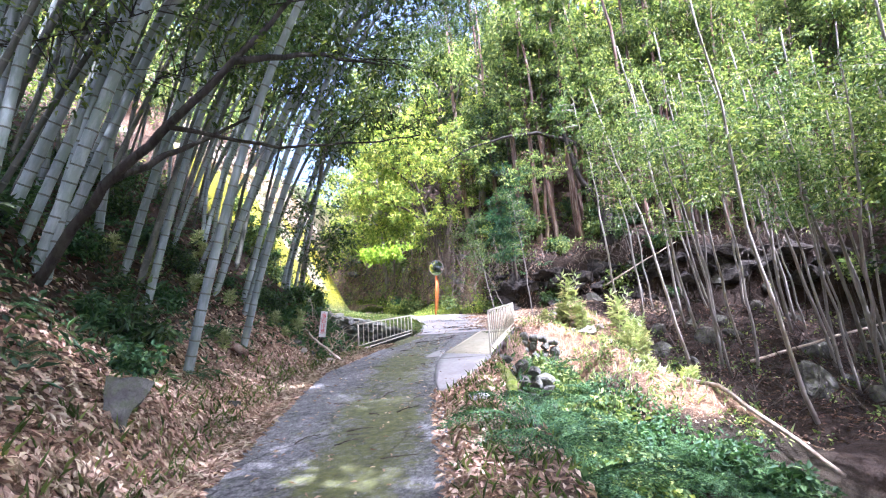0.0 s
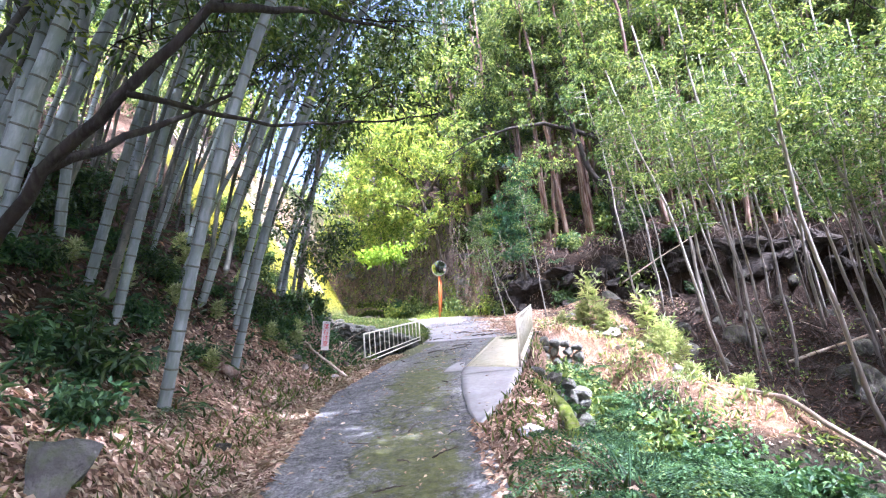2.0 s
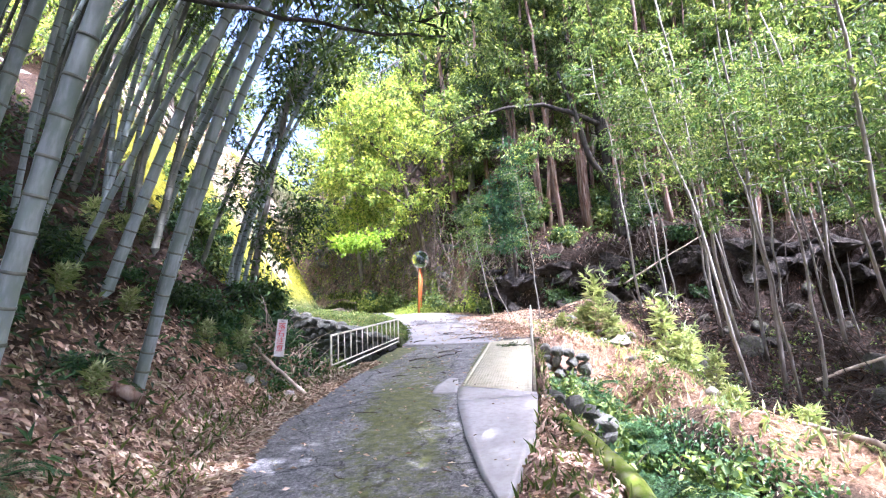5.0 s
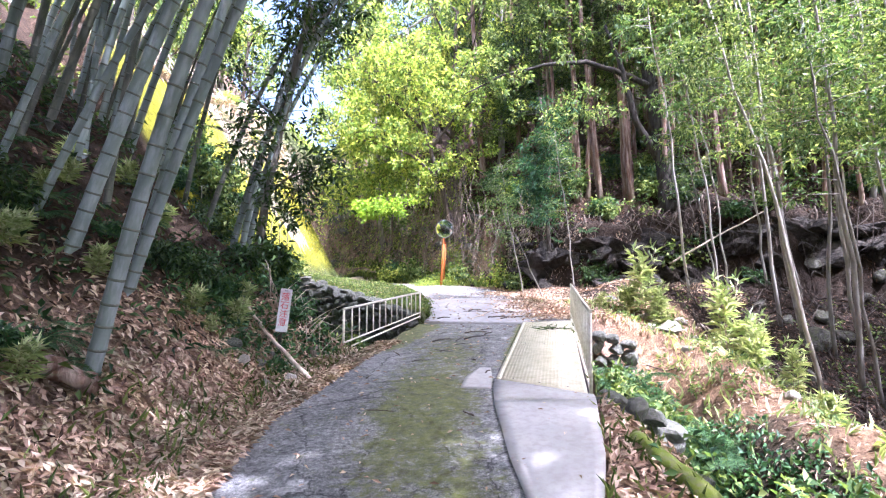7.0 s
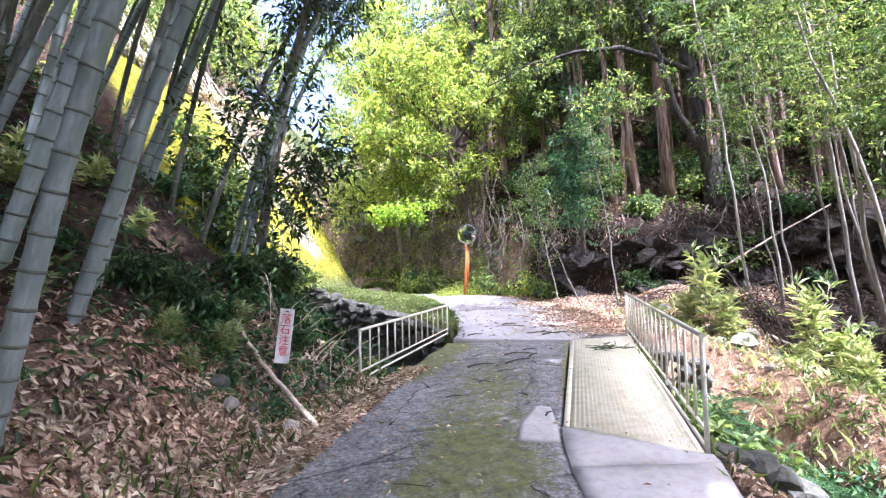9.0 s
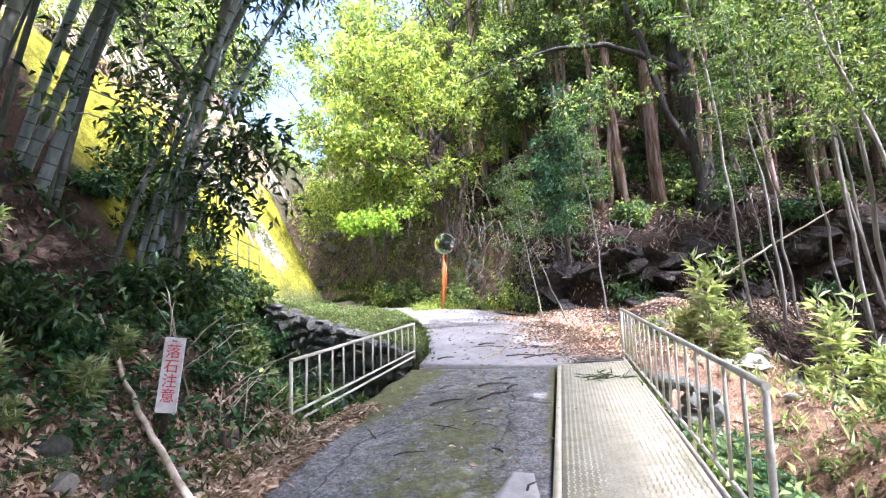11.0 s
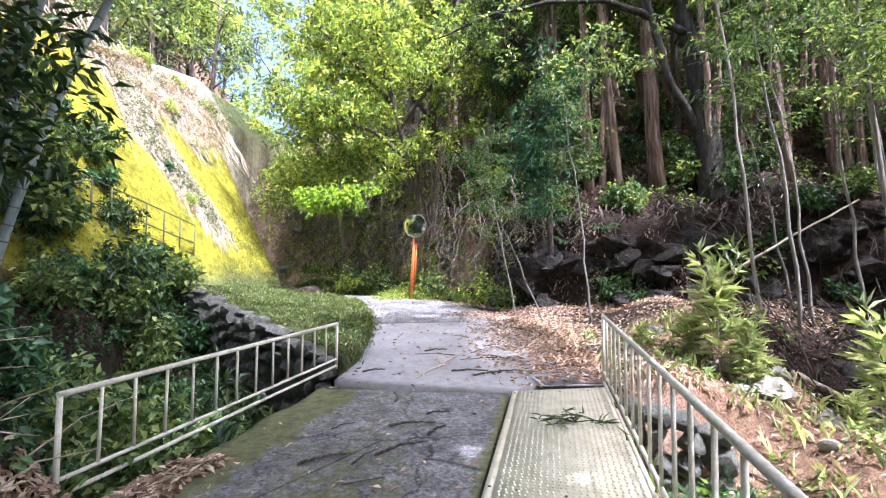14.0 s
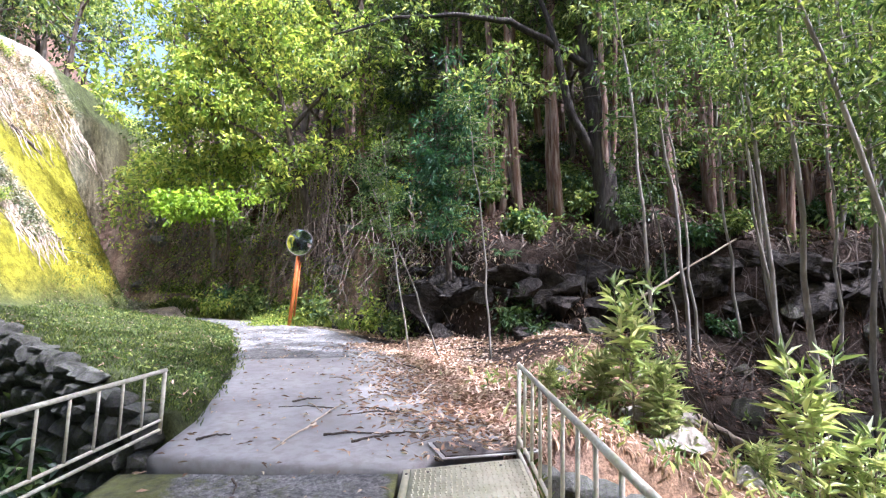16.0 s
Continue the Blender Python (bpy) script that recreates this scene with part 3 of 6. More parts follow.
def railing(a, b, height_a, height_b, count, label):
    """A low welded railing: top rail, lower rail, base rail and uprights."""
    a, b = Vector(a), Vector(b)
    ob = thing("railing", a, label, "railing", "railings of the bridge")
    ta, tb = a + Vector((0, 0, height_a)), b + Vector((0, 0, height_b))

    def at(k, h):
        base = a.lerp(b, k)
        return base + Vector((0, 0, (height_a * (1 - k) + height_b * k) * h))

    rnd = random.Random(count)
    part("top_rail", local(rod_bm(at(-0.004, 1), at(1.004, 1), 0.021, 12), ob), M_CREAM, ob)
    part("lower_rail", local(rod_bm(at(0, 0.17), at(1, 0.17), 0.015), ob), M_CREAM, ob)
    part("base_rail", local(rod_bm(at(0, 0.015), at(1, 0.015), 0.016), ob), M_CREAM, ob)
    for i in range(count):
        k = i / (count - 1)
        end = i in (0, count - 1)
        w = Vector((rnd.uniform(-0.006, 0.006), rnd.uniform(-0.012, 0.012), 0))
        part("end_post" if end else "upright", local(rod_bm(at(k, -0.06 if end else 0.17), at(k, 1.0) + (w if not end else Vector()), 0.019 if end else 0.0125, 10), ob), M_CREAM, ob)
    return ob


railing((0.95, 9.90, rz(0.95, 9.9) + 0.02), (2.15, 14.75, rz(2.15, 14.75) + 0.02), 0.86, 0.74, 18, "cream-painted steel railing along the deck plate")
railing((-2.22, 12.72, rz(-2.22, 12.72) + 0.01), (-1.06, 16.12, rz(-1.06, 16.12) + 0.02), 0.67, 0.58, 14, "cream-painted steel railing beside the mossy asphalt edge")

# drain cover behind the plate
drain = thing("drain_cover", (1.9, 14.95, rz(1.9, 14.95) + 0.012), "flat brown steel drain cover half under dead leaves", "drain cover")
part("lid", box_bm(0.85, 0.40, 0.02, 0.004, Matrix.Rotation(radians(3), 4, "Z")), M_STEEL, drain)
part("rim", box_bm(0.93, 0.47, 0.012, 0.003, Matrix.Translation((0, 0, -0.006)) @ Matrix.Rotation(radians(3), 4, "Z")), M_SLAB, drain)
# patch of mortar by the plate's corner
PX, PY, PZ = strip_grid([(-0.42, 10.35), (-0.34, 10.75), (-0.12, 11.2)], [(-0.08, 10.25), (-0.02, 10.6), (0.03, 11.15)], 0.06, 7, 0.012)
tagged(put("mortar_patch", slab_mesh("mortar_patch", PX, PY, PZ, M_SLAB, 0.03)), "thin pale mortar patch on the asphalt beside the plate", "mortar patch")


# ---- sign and mirror ----
M_SIGN = surface("white_sign_paint", (0.70, 0.69, 0.66), (0.82, 0.81, 0.79), 6, (0.45, 0.40, 0.33), 22, 0.45, 0.6, 0.15, 60)
M_RED = surface("red_lettering", (0.55, 0.03, 0.04), (0.70, 0.06, 0.07), 30, rough=0.6, bump=0)
M_BLACK = surface("black_paint", (0.02, 0.02, 0.02), (0.04, 0.04, 0.04), 20, rough=0.6, bump=0)
sign = thing("warning_sign", (-2.86, 11.5, lz(-2.86, 11.5)), "weathered white wooden warning board with red writing on a short post", "sign")
sh = 0.92 - lz(-2.86, 11.5)
tilt = Matrix.Rotation(radians(7), 4, "Y") @ Matrix.Rotation(radians(10), 4, "Z")
base = Matrix.Translation((0, 0, sh)) @ tilt
board = part("board", box_bm(0.155, 0.028, 0.60, 0.004, base @ Matrix.Translation((0, 0, 0.30))), M_SIGN, sign)
part("post", box_bm(0.05, 0.04, 0.75, 0.004, base @ Matrix.Translation((-0.01, 0.035, -0.12))), M_BARK, sign)
for n, ch in enumerate("落石注意"):
    cu = bpy.data.curves.new("letter", "FONT")
    cu.body, cu.size, cu.align_x, cu.align_y, cu.extrude = ch, 0.118, "CENTER", "CENTER", 0.001
    tmp = new("letter", cu)
    bpy.context.view_layer.update()
    me = bpy.data.meshes.new_from_object(tmp.evaluated_get(bpy.context.evaluated_depsgraph_get()))
    bpy.data.objects.remove(tmp)
    me.transform(base @ Matrix.Translation((0, -0.0165, 0.485 - n * 0.118)) @ Matrix.Rotation(radians(90), 4, "X"))
    me.materials.clear()
    me.materials.append(M_RED)
    put("letter", me, board, label="red painted character")
part("mark", box_bm(0.035, 0.004, 0.008, 0, base @ Matrix.Translation((0.0, -0.0165, 0.575))), M_BLACK, board)

M_MIRROR = bpy.data.materials.new("mirror_glass")
M_MIRROR.use_nodes = True
mb = M_MIRROR.node_tree.nodes["Principled BSDF"]
mb.inputs["Base Color"].default_value = (0.62, 0.66, 0.66, 1)
mb.inputs["Metallic"].default_value, mb.inputs["Roughness"].default_value = 1.0, 0.08
mirror = thing("traffic_mirror", (-0.45, 25.9, lz(-0.45, 25.9)), "round convex traffic mirror on a leaning orange pole", "traffic mirror")
mz0 = 1.30 - lz(-0.45, 25.9)
part("pole", rod_bm((0, 0, min(mz0, 0) - 0.2), (0.20, -0.06, mz0 + 2.25), 0.055, 14), M_RUST, mirror, "rusty orange steel pole")
part("stay", rod_bm((0.16, -0.02, mz0 + 0.1), (0.25, -0.03, mz0 + 1.75), 0.028, 10), M_RUST, mirror, "thin orange stay beside the pole")
part("bracket", box_bm(0.10, 0.10, 0.16, 0.01, Matrix.Translation((0.20, -0.09, mz0 + 2.1))), M_RUST, mirror)
face = Matrix.Translation((0.19, -0.17, mz0 + 2.34)) @ Matrix.Rotation(radians(-14), 4, "Z") @ Matrix.Rotation(radians(91), 4, "X") @ Matrix.Scale(1.14, 4)
bm = bmesh.new()
bmesh.ops.create_uvsphere(bm, u_segments=40, v_segments=40, radius=1.3)
bmesh.ops.bisect_plane(bm, geom=bm.verts[:] + bm.edges[:] + bm.faces[:], plane_co=(0, 0, 1.255), plane_no=(0, 0, 1), clear_inner=True)
for f_ in bm.faces:
    f_.smooth = True
bm.transform(face @ Matrix.Translation((0, 0, -1.25)))
part("mirror_face", bm, M_MIRROR, mirror, "convex silvered mirror face")
bm = bmesh.new()
bmesh.ops.create_cone(bm, cap_ends=True, segments=40, radius1=0.30, radius2=0.365, depth=0.05, matrix=face @ Matrix.Translation((0, 0, -0.022)))
housing = part("housing", bm, surface("grey_housing", (0.33, 0.34, 0.34), (0.45, 0.45, 0.44), 8, rough=0.5, bump=0.1), mirror, "grey rim behind the mirror face")
bm = bmesh.new()
v, f = tube([(0.352 * math.cos(a), 0.352 * math.sin(a), 0.004) for a in np.linspace(0, 2 * math.pi, 41)], 0.014, 8)
me = smooth(fast_mesh("rim", v, f, M_STEEL))
me.transform(face)
put("rim", me, housing)


# ---- plants: one of each sort, then copied ----
def wobbly(rnd, a, b, n, amp):
    a, b = np.array(a, float), np.array(b, float)
    t = np.linspace(0, 1, n)[:, None]
    p = a + (b - a) * t
    w = np.cumsum(rnd.normal(0, amp, (n, 3)), axis=0)
    w -= w * 0 + t * w[-1]
    return p + w * [1, 1, 0.4]


def bamboo_sort(seed, height, radius, label, skin=M_CULM):
    r = np.random.default_rng(seed)
    ob = thing("bamboo", (0, 0, -50), label, "bamboo", "bamboo grove on the bank")
    z, zs = -0.25, [-0.25]
    while z < height:
        z += np.interp(z, [0, 2, 6, 12], [0.19, 0.27, 0.34, 0.30]) * r.uniform(0.9, 1.1)
        zs.append(z)
    zs = np.array(zs)

    def axis(z):
        t = z / height
        return np.stack([0.35 * np.sin(t * 2) * t + 2.6 * t ** 3.2 * height * 0.12, 0.05 * np.sin(t * 5 + seed), z], -1)

    def rad(z):
        return radius * np.interp(z / height, [-0.1, 0, 0.08, 0.5, 1], [1.05, 1.03, 1.0, 0.78, 0.18])

    hs, rs = [], []
    for a, b in zip(zs[:-1], zs[1:]):
        hs += [a + 0.010, (a + b) / 2, b - 0.010]
        rs += [rad(a) * 1.02, rad((a + b) / 2) * 0.97, rad(b) * 1.02]
    v, f = tube(axis(np.array(hs)), rs, 9)
    put("culm", smooth(fast_mesh("culm", v, f, skin)), ob)
    rings = [tube(axis(np.array([q - 0.011, q + 0.011])), np.array([1.10, 1.08]) * rad(q), 9) for q in zs[1:-1] if q < height * 0.6]
    v, f = joined(rings)
    tagged(put("node_ring", smooth(fast_mesh("node_ring", v, f, M_NODE)), ob, label="dark rings at the joints"), kind="stuff")
    twigs, ends, rr = [], [], []
    for q in zs[zs > height * 0.46]:
        for _ in range(3):
            a = r.uniform(0, 2 * np.pi)
            L = r.uniform(0.5, 1.3) * np.interp(q / height, [0.4, 0.6, 1], [0.6, 1.0, 0.7])
            p0 = axis(np.array([q]))[0]
            p1 = p0 + [math.cos(a) * L, math.sin(a) * L, L * r.uniform(0.1, 0.7)]
            twigs.append(tube([p0, p1], [0.008, 0.003], 3))
            ends += [p1, (p0 + 2 * p1) / 3]
            rr += [0.32, 0.26]
    v, f = joined(twigs)
    tagged(put("twig", fast_mesh("twigs", v, f, M_CULM), ob), kind="stuff")
    v, f = clump_leaves(r, ends, rr, 9, 0.17, 0.028, 0.7, 0.5)
    put("foliage", fast_mesh("foliage", v, f, F_BAMBOO), ob)
    return ob


def branching(r, p, d, length, rad, depth, out, ends, spread=0.6, lift=0.15):
    n = 5
    q = [np.array(p, float)]
    d = np.array(d, float)
    for i in range(n):
        d = d + r.normal(0, 0.13, 3) + [0, 0, lift * 0.15]
        d /= np.linalg.norm(d)
        q.append(q[-1] + d * length / n)
    out.append(tube(q[::1 if rad > 0.03 else 5], np.linspace(rad, rad * 0.55, len(q[::1 if rad > 0.03 else 5])), 7 if rad > 0.05 else 4))
    if depth == 0:
        ends += [q[-1], q[-3]]
        return
    for i in range(r.integers(2, 4)):
        k = r.integers(3, n + 1)
        e = d + r.normal(0, spread, 3)
        branching(r, q[k], e / np.linalg.norm(e), length * r.uniform(0.55, 0.8), rad * 0.5, depth - 1, out, ends, spread, lift)


def broad_tree_sort(seed, height, rad, bark, leafmat, label, per=55, leaf=(0.17, 0.075), clump=0.75, category="tree", name="tree", bare=0.35, depth=3):
    r = np.random.default_rng(seed)
    ob = thing(name, (0, 0, -50), label, category, "trees of the wood")
    out, ends = [], []
    top = np.array([r.uniform(-0.6, 0.6), r.uniform(-0.4, 0.4), height * 0.75])
    ax = wobbly(r, (0, 0, -0.4), top, 10, 0.05)
    trunk = tube(ax, np.linspace(rad * 1.15, rad * 0.45, 10), 10)
    out.append(trunk)
    n = 8
    for i in range(n):
        k = int(np.interp(i, [0, n - 1], [10 * bare, 9]))
        a = i * 2.4 + r.uniform(-0.4, 0.4)
        d = np.array([math.cos(a), math.sin(a), r.uniform(0.15, 0.7)])
        branching(r, ax[k], d / np.linalg.norm(d), height * r.uniform(0.14, 0.22), rad * 0.4, depth - 1, out, ends)
    v, f = joined(out)
    put("trunk", smooth(fast_mesh("trunk", v, f, bark)), ob)
    ends = np.array(ends)
    v, f = clump_leaves(r, ends, r.uniform(0.55, 1.1, len(ends)) * clump, per, leaf[0], leaf[1], 0.6, 0.35)
    put("crown", fast_mesh("crown", v, f, leafmat), ob)
    return ob


def cedar_sort(seed, height, rad, label, leafmat=F_DARK):
    r = np.random.default_rng(seed)
    ob = thing("cedar", (0, 0, -50), label, "conifer", "cedars of the wood")
    ax = wobbly(r, (0, 0, -0.5), (r.uniform(-0.5, 0.5), r.uniform(-0.3, 0.3), height), 14, 0.05)
    rr = np.linspace(rad, rad * 0.3, 14)
    rr[0] *= 1.35
    put("trunk", smooth(fast_mesh("trunk", *tube(ax, rr, 10), M_CEDAR)), ob)
    out, ends, cl = [], [], []
    for i in range(34):
        z = r.uniform(0.16, 1.0) * height
        p = np.array([np.interp(z, ax[:, 2], ax[:, k]) for k in range(3)])
        a = r.uniform(0, 6.28)
        dead = z < height * 0.45
        L = r.uniform(0.3, 0.9) if dead else r.uniform(0.8, 1.9) * (1.2 - z / height * 0.7)
        q = p + [math.cos(a) * L, math.sin(a) * L, -0.12 * L if dead else 0.05 * L]
        out.append(tube([p, (p + q) / 2 + [0, 0, 0.08], q], [0.016, 0.011, 0.005], 5))
        if not dead:
            for t in (0.45, 0.75, 1.0):
                ends.append(p + (q - p) * t + [0, 0, -0.1])
                cl.append(0.34)
    v, f = joined(out)
    tagged(put("twig", fast_mesh("twigs", v, f, M_BARK), ob), kind="stuff")
    v, f = clump_leaves(r, ends, cl, 26, 0.19, 0.04, 0.8, 0.6)
    put("crown", fast_mesh("crown", v, f, leafmat), ob)
    return ob


def slender_sort(seed, height, rad, leafmat, label):
    r = np.random.default_rng(seed)
    ob = thing("sapling", (0, 0, -50), label, "sapling", "slender trees in the hollow")
    ax = wobbly(r, (0, 0, -0.3), (r.uniform(-0.3, 0.3), 0.0, height), 12, 0.05)
    put("stem", smooth(fast_mesh("stem", *tube(ax, np.linspace(rad, rad * 0.35, 12), 8), M_PALEBARK)), ob)
    out, ends = [], []
    for i in range(20):
        z = r.uniform(0.5, 1.0) * height
        p = np.array([np.interp(z, ax[:, 2], ax[:, k]) for k in range(3)])
        a, L = r.uniform(0, 6.28), r.uniform(0.4, 1.1)
        q = p + [math.cos(a) * L, math.sin(a) * L, L * r.uniform(-0.2, 0.5)]
        out.append(tube([p, (p + q) / 2 + [0, 0, 0.05], q], [0.010, 0.007, 0.003], 4))
        ends += [q, p + (q - p) * 0.6]
    v, f = joined(out)
    tagged(put("twig", fast_mesh("twigs", v, f, M_PALEBARK), ob), kind="stuff")
    v, f = clump_leaves(r, ends, r.uniform(0.22, 0.42, len(ends)), 30, 0.115, 0.036, 0.55, 0.5)
    put("foliage", fast_mesh("foliage", v, f, leafmat), ob)
    return ob


def shrub_sort(seed, size, leafmat, leaf, label, per=16, stems=14, name="shrub"):
    r = np.random.default_rng(seed)
    ob = thing(name, (0, 0, -50), label, "shrub", "undergrowth")
    out, ends = [], []
    for i in range(stems):
        a, t = r.uniform(0, 6.28), r.uniform(0.15, 1.0)
        q = np.array([math.cos(a) * t * size * 0.8, math.sin(a) * t * size * 0.8, size * r.uniform(0.35, 1.0) * (1.15 - 0.5 * t)])
        out.append(tube([(0, 0, -0.15), q * [0.4, 0.4, 0.6], q], [0.012 * size + 0.004, 0.008 * size + 0.003, 0.003], 5))
        ends += [q, q * [0.75, 0.75, 0.72], q * [0.9, 0.6, 0.5]]
    v, f = joined(out)
    tagged(put("stem", fast_mesh("stems", v, f, M_BARK), ob), kind="stuff")
    v, f = clump_leaves(r, ends, r.uniform(0.16, 0.30, len(ends)) * size, per, leaf[0], leaf[1], 0.7, 0.3)
    put("foliage", fast_mesh("foliage", v, f, leafmat), ob)
    return ob


def fern_sort(seed, size, label):
    r = np.random.default_rng(seed)
    ob = thing("fern", (0, 0, -50), label, "fern", "ferns beside the road")
    cs, ws, ls, ribs_ = [], [], [], []
    for i in range(10):
        a = i * 2.4 + r.uniform(-0.3, 0.3)
        L = size * r.uniform(0.7, 1.1)
        t = np.linspace(0, 1, 22)
        h = L * (0.75 * t - 0.62 * t ** 2) * r.uniform(0.8, 1.3)
        d = L * (0.95 * t)
        p = np.stack([np.cos(a) * d, np.sin(a) * d, h], 1)
        ribs_.append(tube(p[::3], np.linspace(0.006, 0.002, len(p[::3])), 4))
        side = np.array([-math.sin(a), math.cos(a), 0.0])
        ahead = np.array([math.cos(a), math.sin(a), 0.0])
        for k in range(3, 22):
            w = math.sin(math.pi * (t[k] * 0.88 + 0.10)) * 0.24 * size
            for sg in (-1, 1):
                way = side * sg + ahead * 0.4 + [0, 0, -0.18]
                for m in range(6):
                    q = p[k] + way * w * (m + 0.3) / 6
                    for turn in (-1, 1):
                        cs.append(q)
                        ws.append(ahead * turn + way * 0.5 + [0, 0, r.normal(0, 0.12)])
                        ls.append(0.034 * size * (1.15 - m / 8))
    v, f = joined(ribs_)
    tagged(put("stalk", fast_mesh("stalks", v, f, F_FERN), ob), kind="stuff")
    v, f = leaves(cs, ws, np.array(ls), np.array(ls) * 0.42, 0.15, r)
    put("frond", fast_mesh("fronds", v, f, F_FERN), ob)
    return ob


def sasa_sort(seed, height, label):
    r = np.random.default_rng(seed)
    ob = thing("dwarf_bamboo", (0, 0, -50), label, "dwarf bamboo", "dwarf bamboo on the soil heap")
    out, ends, ws, ls = [], [], [], []
    for i in range(6):
        a, sp = r.uniform(0, 6.28), r.uniform(0.02, 0.14)
        H = height * r.uniform(0.55, 1.0)
        p0 = np.array([r.normal(0, 0.07), r.normal(0, 0.07), -0.1])
        t = np.linspace(0, 1, 7)[:, None]
        line = p0 + np.array([math.cos(a) * sp * H, math.sin(a) * sp * H, 0]) * t ** 2 + np.array([0, 0, H]) * (t - 0.12 * t ** 3)
        out.append(tube(line, np.linspace(0.007, 0.002, 7), 5))
        for k in range(10):
            u = 0.25 + 0.75 * (k / 9) ** 0.9
            q = np.array([np.interp(u, t[:, 0], line[:, j]) for j in range(3)])
            b = a + r.normal(0, 0.9) + math.pi * (k % 2)
            fan = np.array([math.cos(b), math.sin(b), 0.35])
            end = q + fan * r.uniform(0.02, 0.09) * height / 1.5
            out.append(tube([q, end], [0.003, 0.0015], 3))
            for m in range(5):
                c = b + r.normal(0, 0.75)
                ends.append(end + r.normal(0, 0.015, 3))
                ws.append([math.cos(c), math.sin(c), r.uniform(0.0, 1.5) * (0.3 + u)])
                ls.append(r.uniform(0.17, 0.30))
    v, f = joined(out)
    tagged(put("culm", fast_mesh("culms", v, f, M_DEADWOOD), ob), kind="stuff")
    v, f = leaves(ends, ws, np.array(ls), 0.029, 0.3, r)
    put("foliage", fast_mesh("foliage", v, f, F_SASA), ob)
    return ob


def lean(x, y, z, dx=0.0, dy=0.0, turn=0.0, scale=1.0):
    """Stand upright, then turn, then lean by dx and dy for each metre of height."""
    q = Vector((0, 0, 1)).rotation_difference(Vector((dx, dy, 1)))
    return Matrix.Translation((x, y, z)) @ q.to_matrix().to_4x4() @ Matrix.Rotation(turn, 4, "Z") @ Matrix.Scale(scale, 4)


def plant(sort, x, y, dx=0.0, dy=0.0, turn=0.0, scale=1.0, sink=0.03, label=""):
    ob = copy_thing(sort, Matrix())
    ob.matrix_basis = lean(x, y, lz(x, y) - sink, dx, dy, turn, scale)
    if label:
        ob["label"] = label
    return ob


def drop_sort(sort):
    for o in (*sort.children_recursive, sort):
        bpy.data.objects.remove(o)

# ---- bamboo grove ----
rnd = random.Random(11)
BAMBOOS = [bamboo_sort(i, h, r, lab) for i, (h, r, lab) in enumerate((
    (11.0, 0.060, "tall grey-green bamboo leaning out from the bank"), (12.5, 0.074, "thick grey-green bamboo with dark joint rings"),
    (9.5, 0.046, "slender grey-green bamboo on the leafy bank"), (12.0, 0.066, "pale weathered bamboo standing in dry leaves")))]
BAMBOOS += [bamboo_sort(5, 11.5, 0.055, "old dark bamboo with blackened skin", M_OLDCULM), bamboo_sort(6, 10.0, 0.036, "thin dark dead bamboo in the grove", M_OLDCULM)]
# those that stand nearest to the road
for k, x, y, dx, dy, s in ((3, -3.68, 8.95, 0.245, 0.0, 1.0), (1, -4.72, 10.0, 0.34, 0.0, 1.0), (0, -4.15, 10.15, 0.30, 0.0, 1.05), (0, -4.40, 10.7, 0.24, 0.02, 1.1),
                           (2, -4.18, 13.35, 0.20, 0.0, 1.0), (2, -4.5, 13.5, 0.26, 0.0, 0.9), (3, -3.42, 6.6, 0.22, 0.0, 1.0), (1, -5.55, 7.0, 0.40, 0.0, 1.0),
                           (1, -5.55, 6.1, 0.42, 0.0, 1.0), (3, -5.25, 8.0, 0.28, 0.0, 1.0), (0, -4.6, 7.6, 0.20, 0.02, 1.0), (1, -4.7, 5.6, 0.33, 0.0, 0.95)):
    plant(BAMBOOS[k], x, y, dx, dy, 0.0, s, 0.05)
spots = []
tries = 0
while len(spots) < 122 and tries < 5000:
    tries += 1
    y = rnd.uniform(1.5, 15.5)
    d = rnd.uniform(2.2, 8.0)
    x = float(left_edge(y)) - d
    if y > 12.5 and d < 3.0 or (x > -4.9 and y > 10.3):
        continue
    if all((x - a) ** 2 + (y - b) ** 2 > 0.12 for a, b in spots):
        spots.append((x, y))
        plant(BAMBOOS[rnd.choice((0, 2, 3, 1, 4, 4, 4, 5, 5))], x, y, rnd.gauss(0.25, 0.10), rnd.gauss(0.0, 0.07), rnd.uniform(-0.5, 0.5), rnd.uniform(0.8, 1.12), 0.05)
for b in BAMBOOS:
    drop_sort(b)

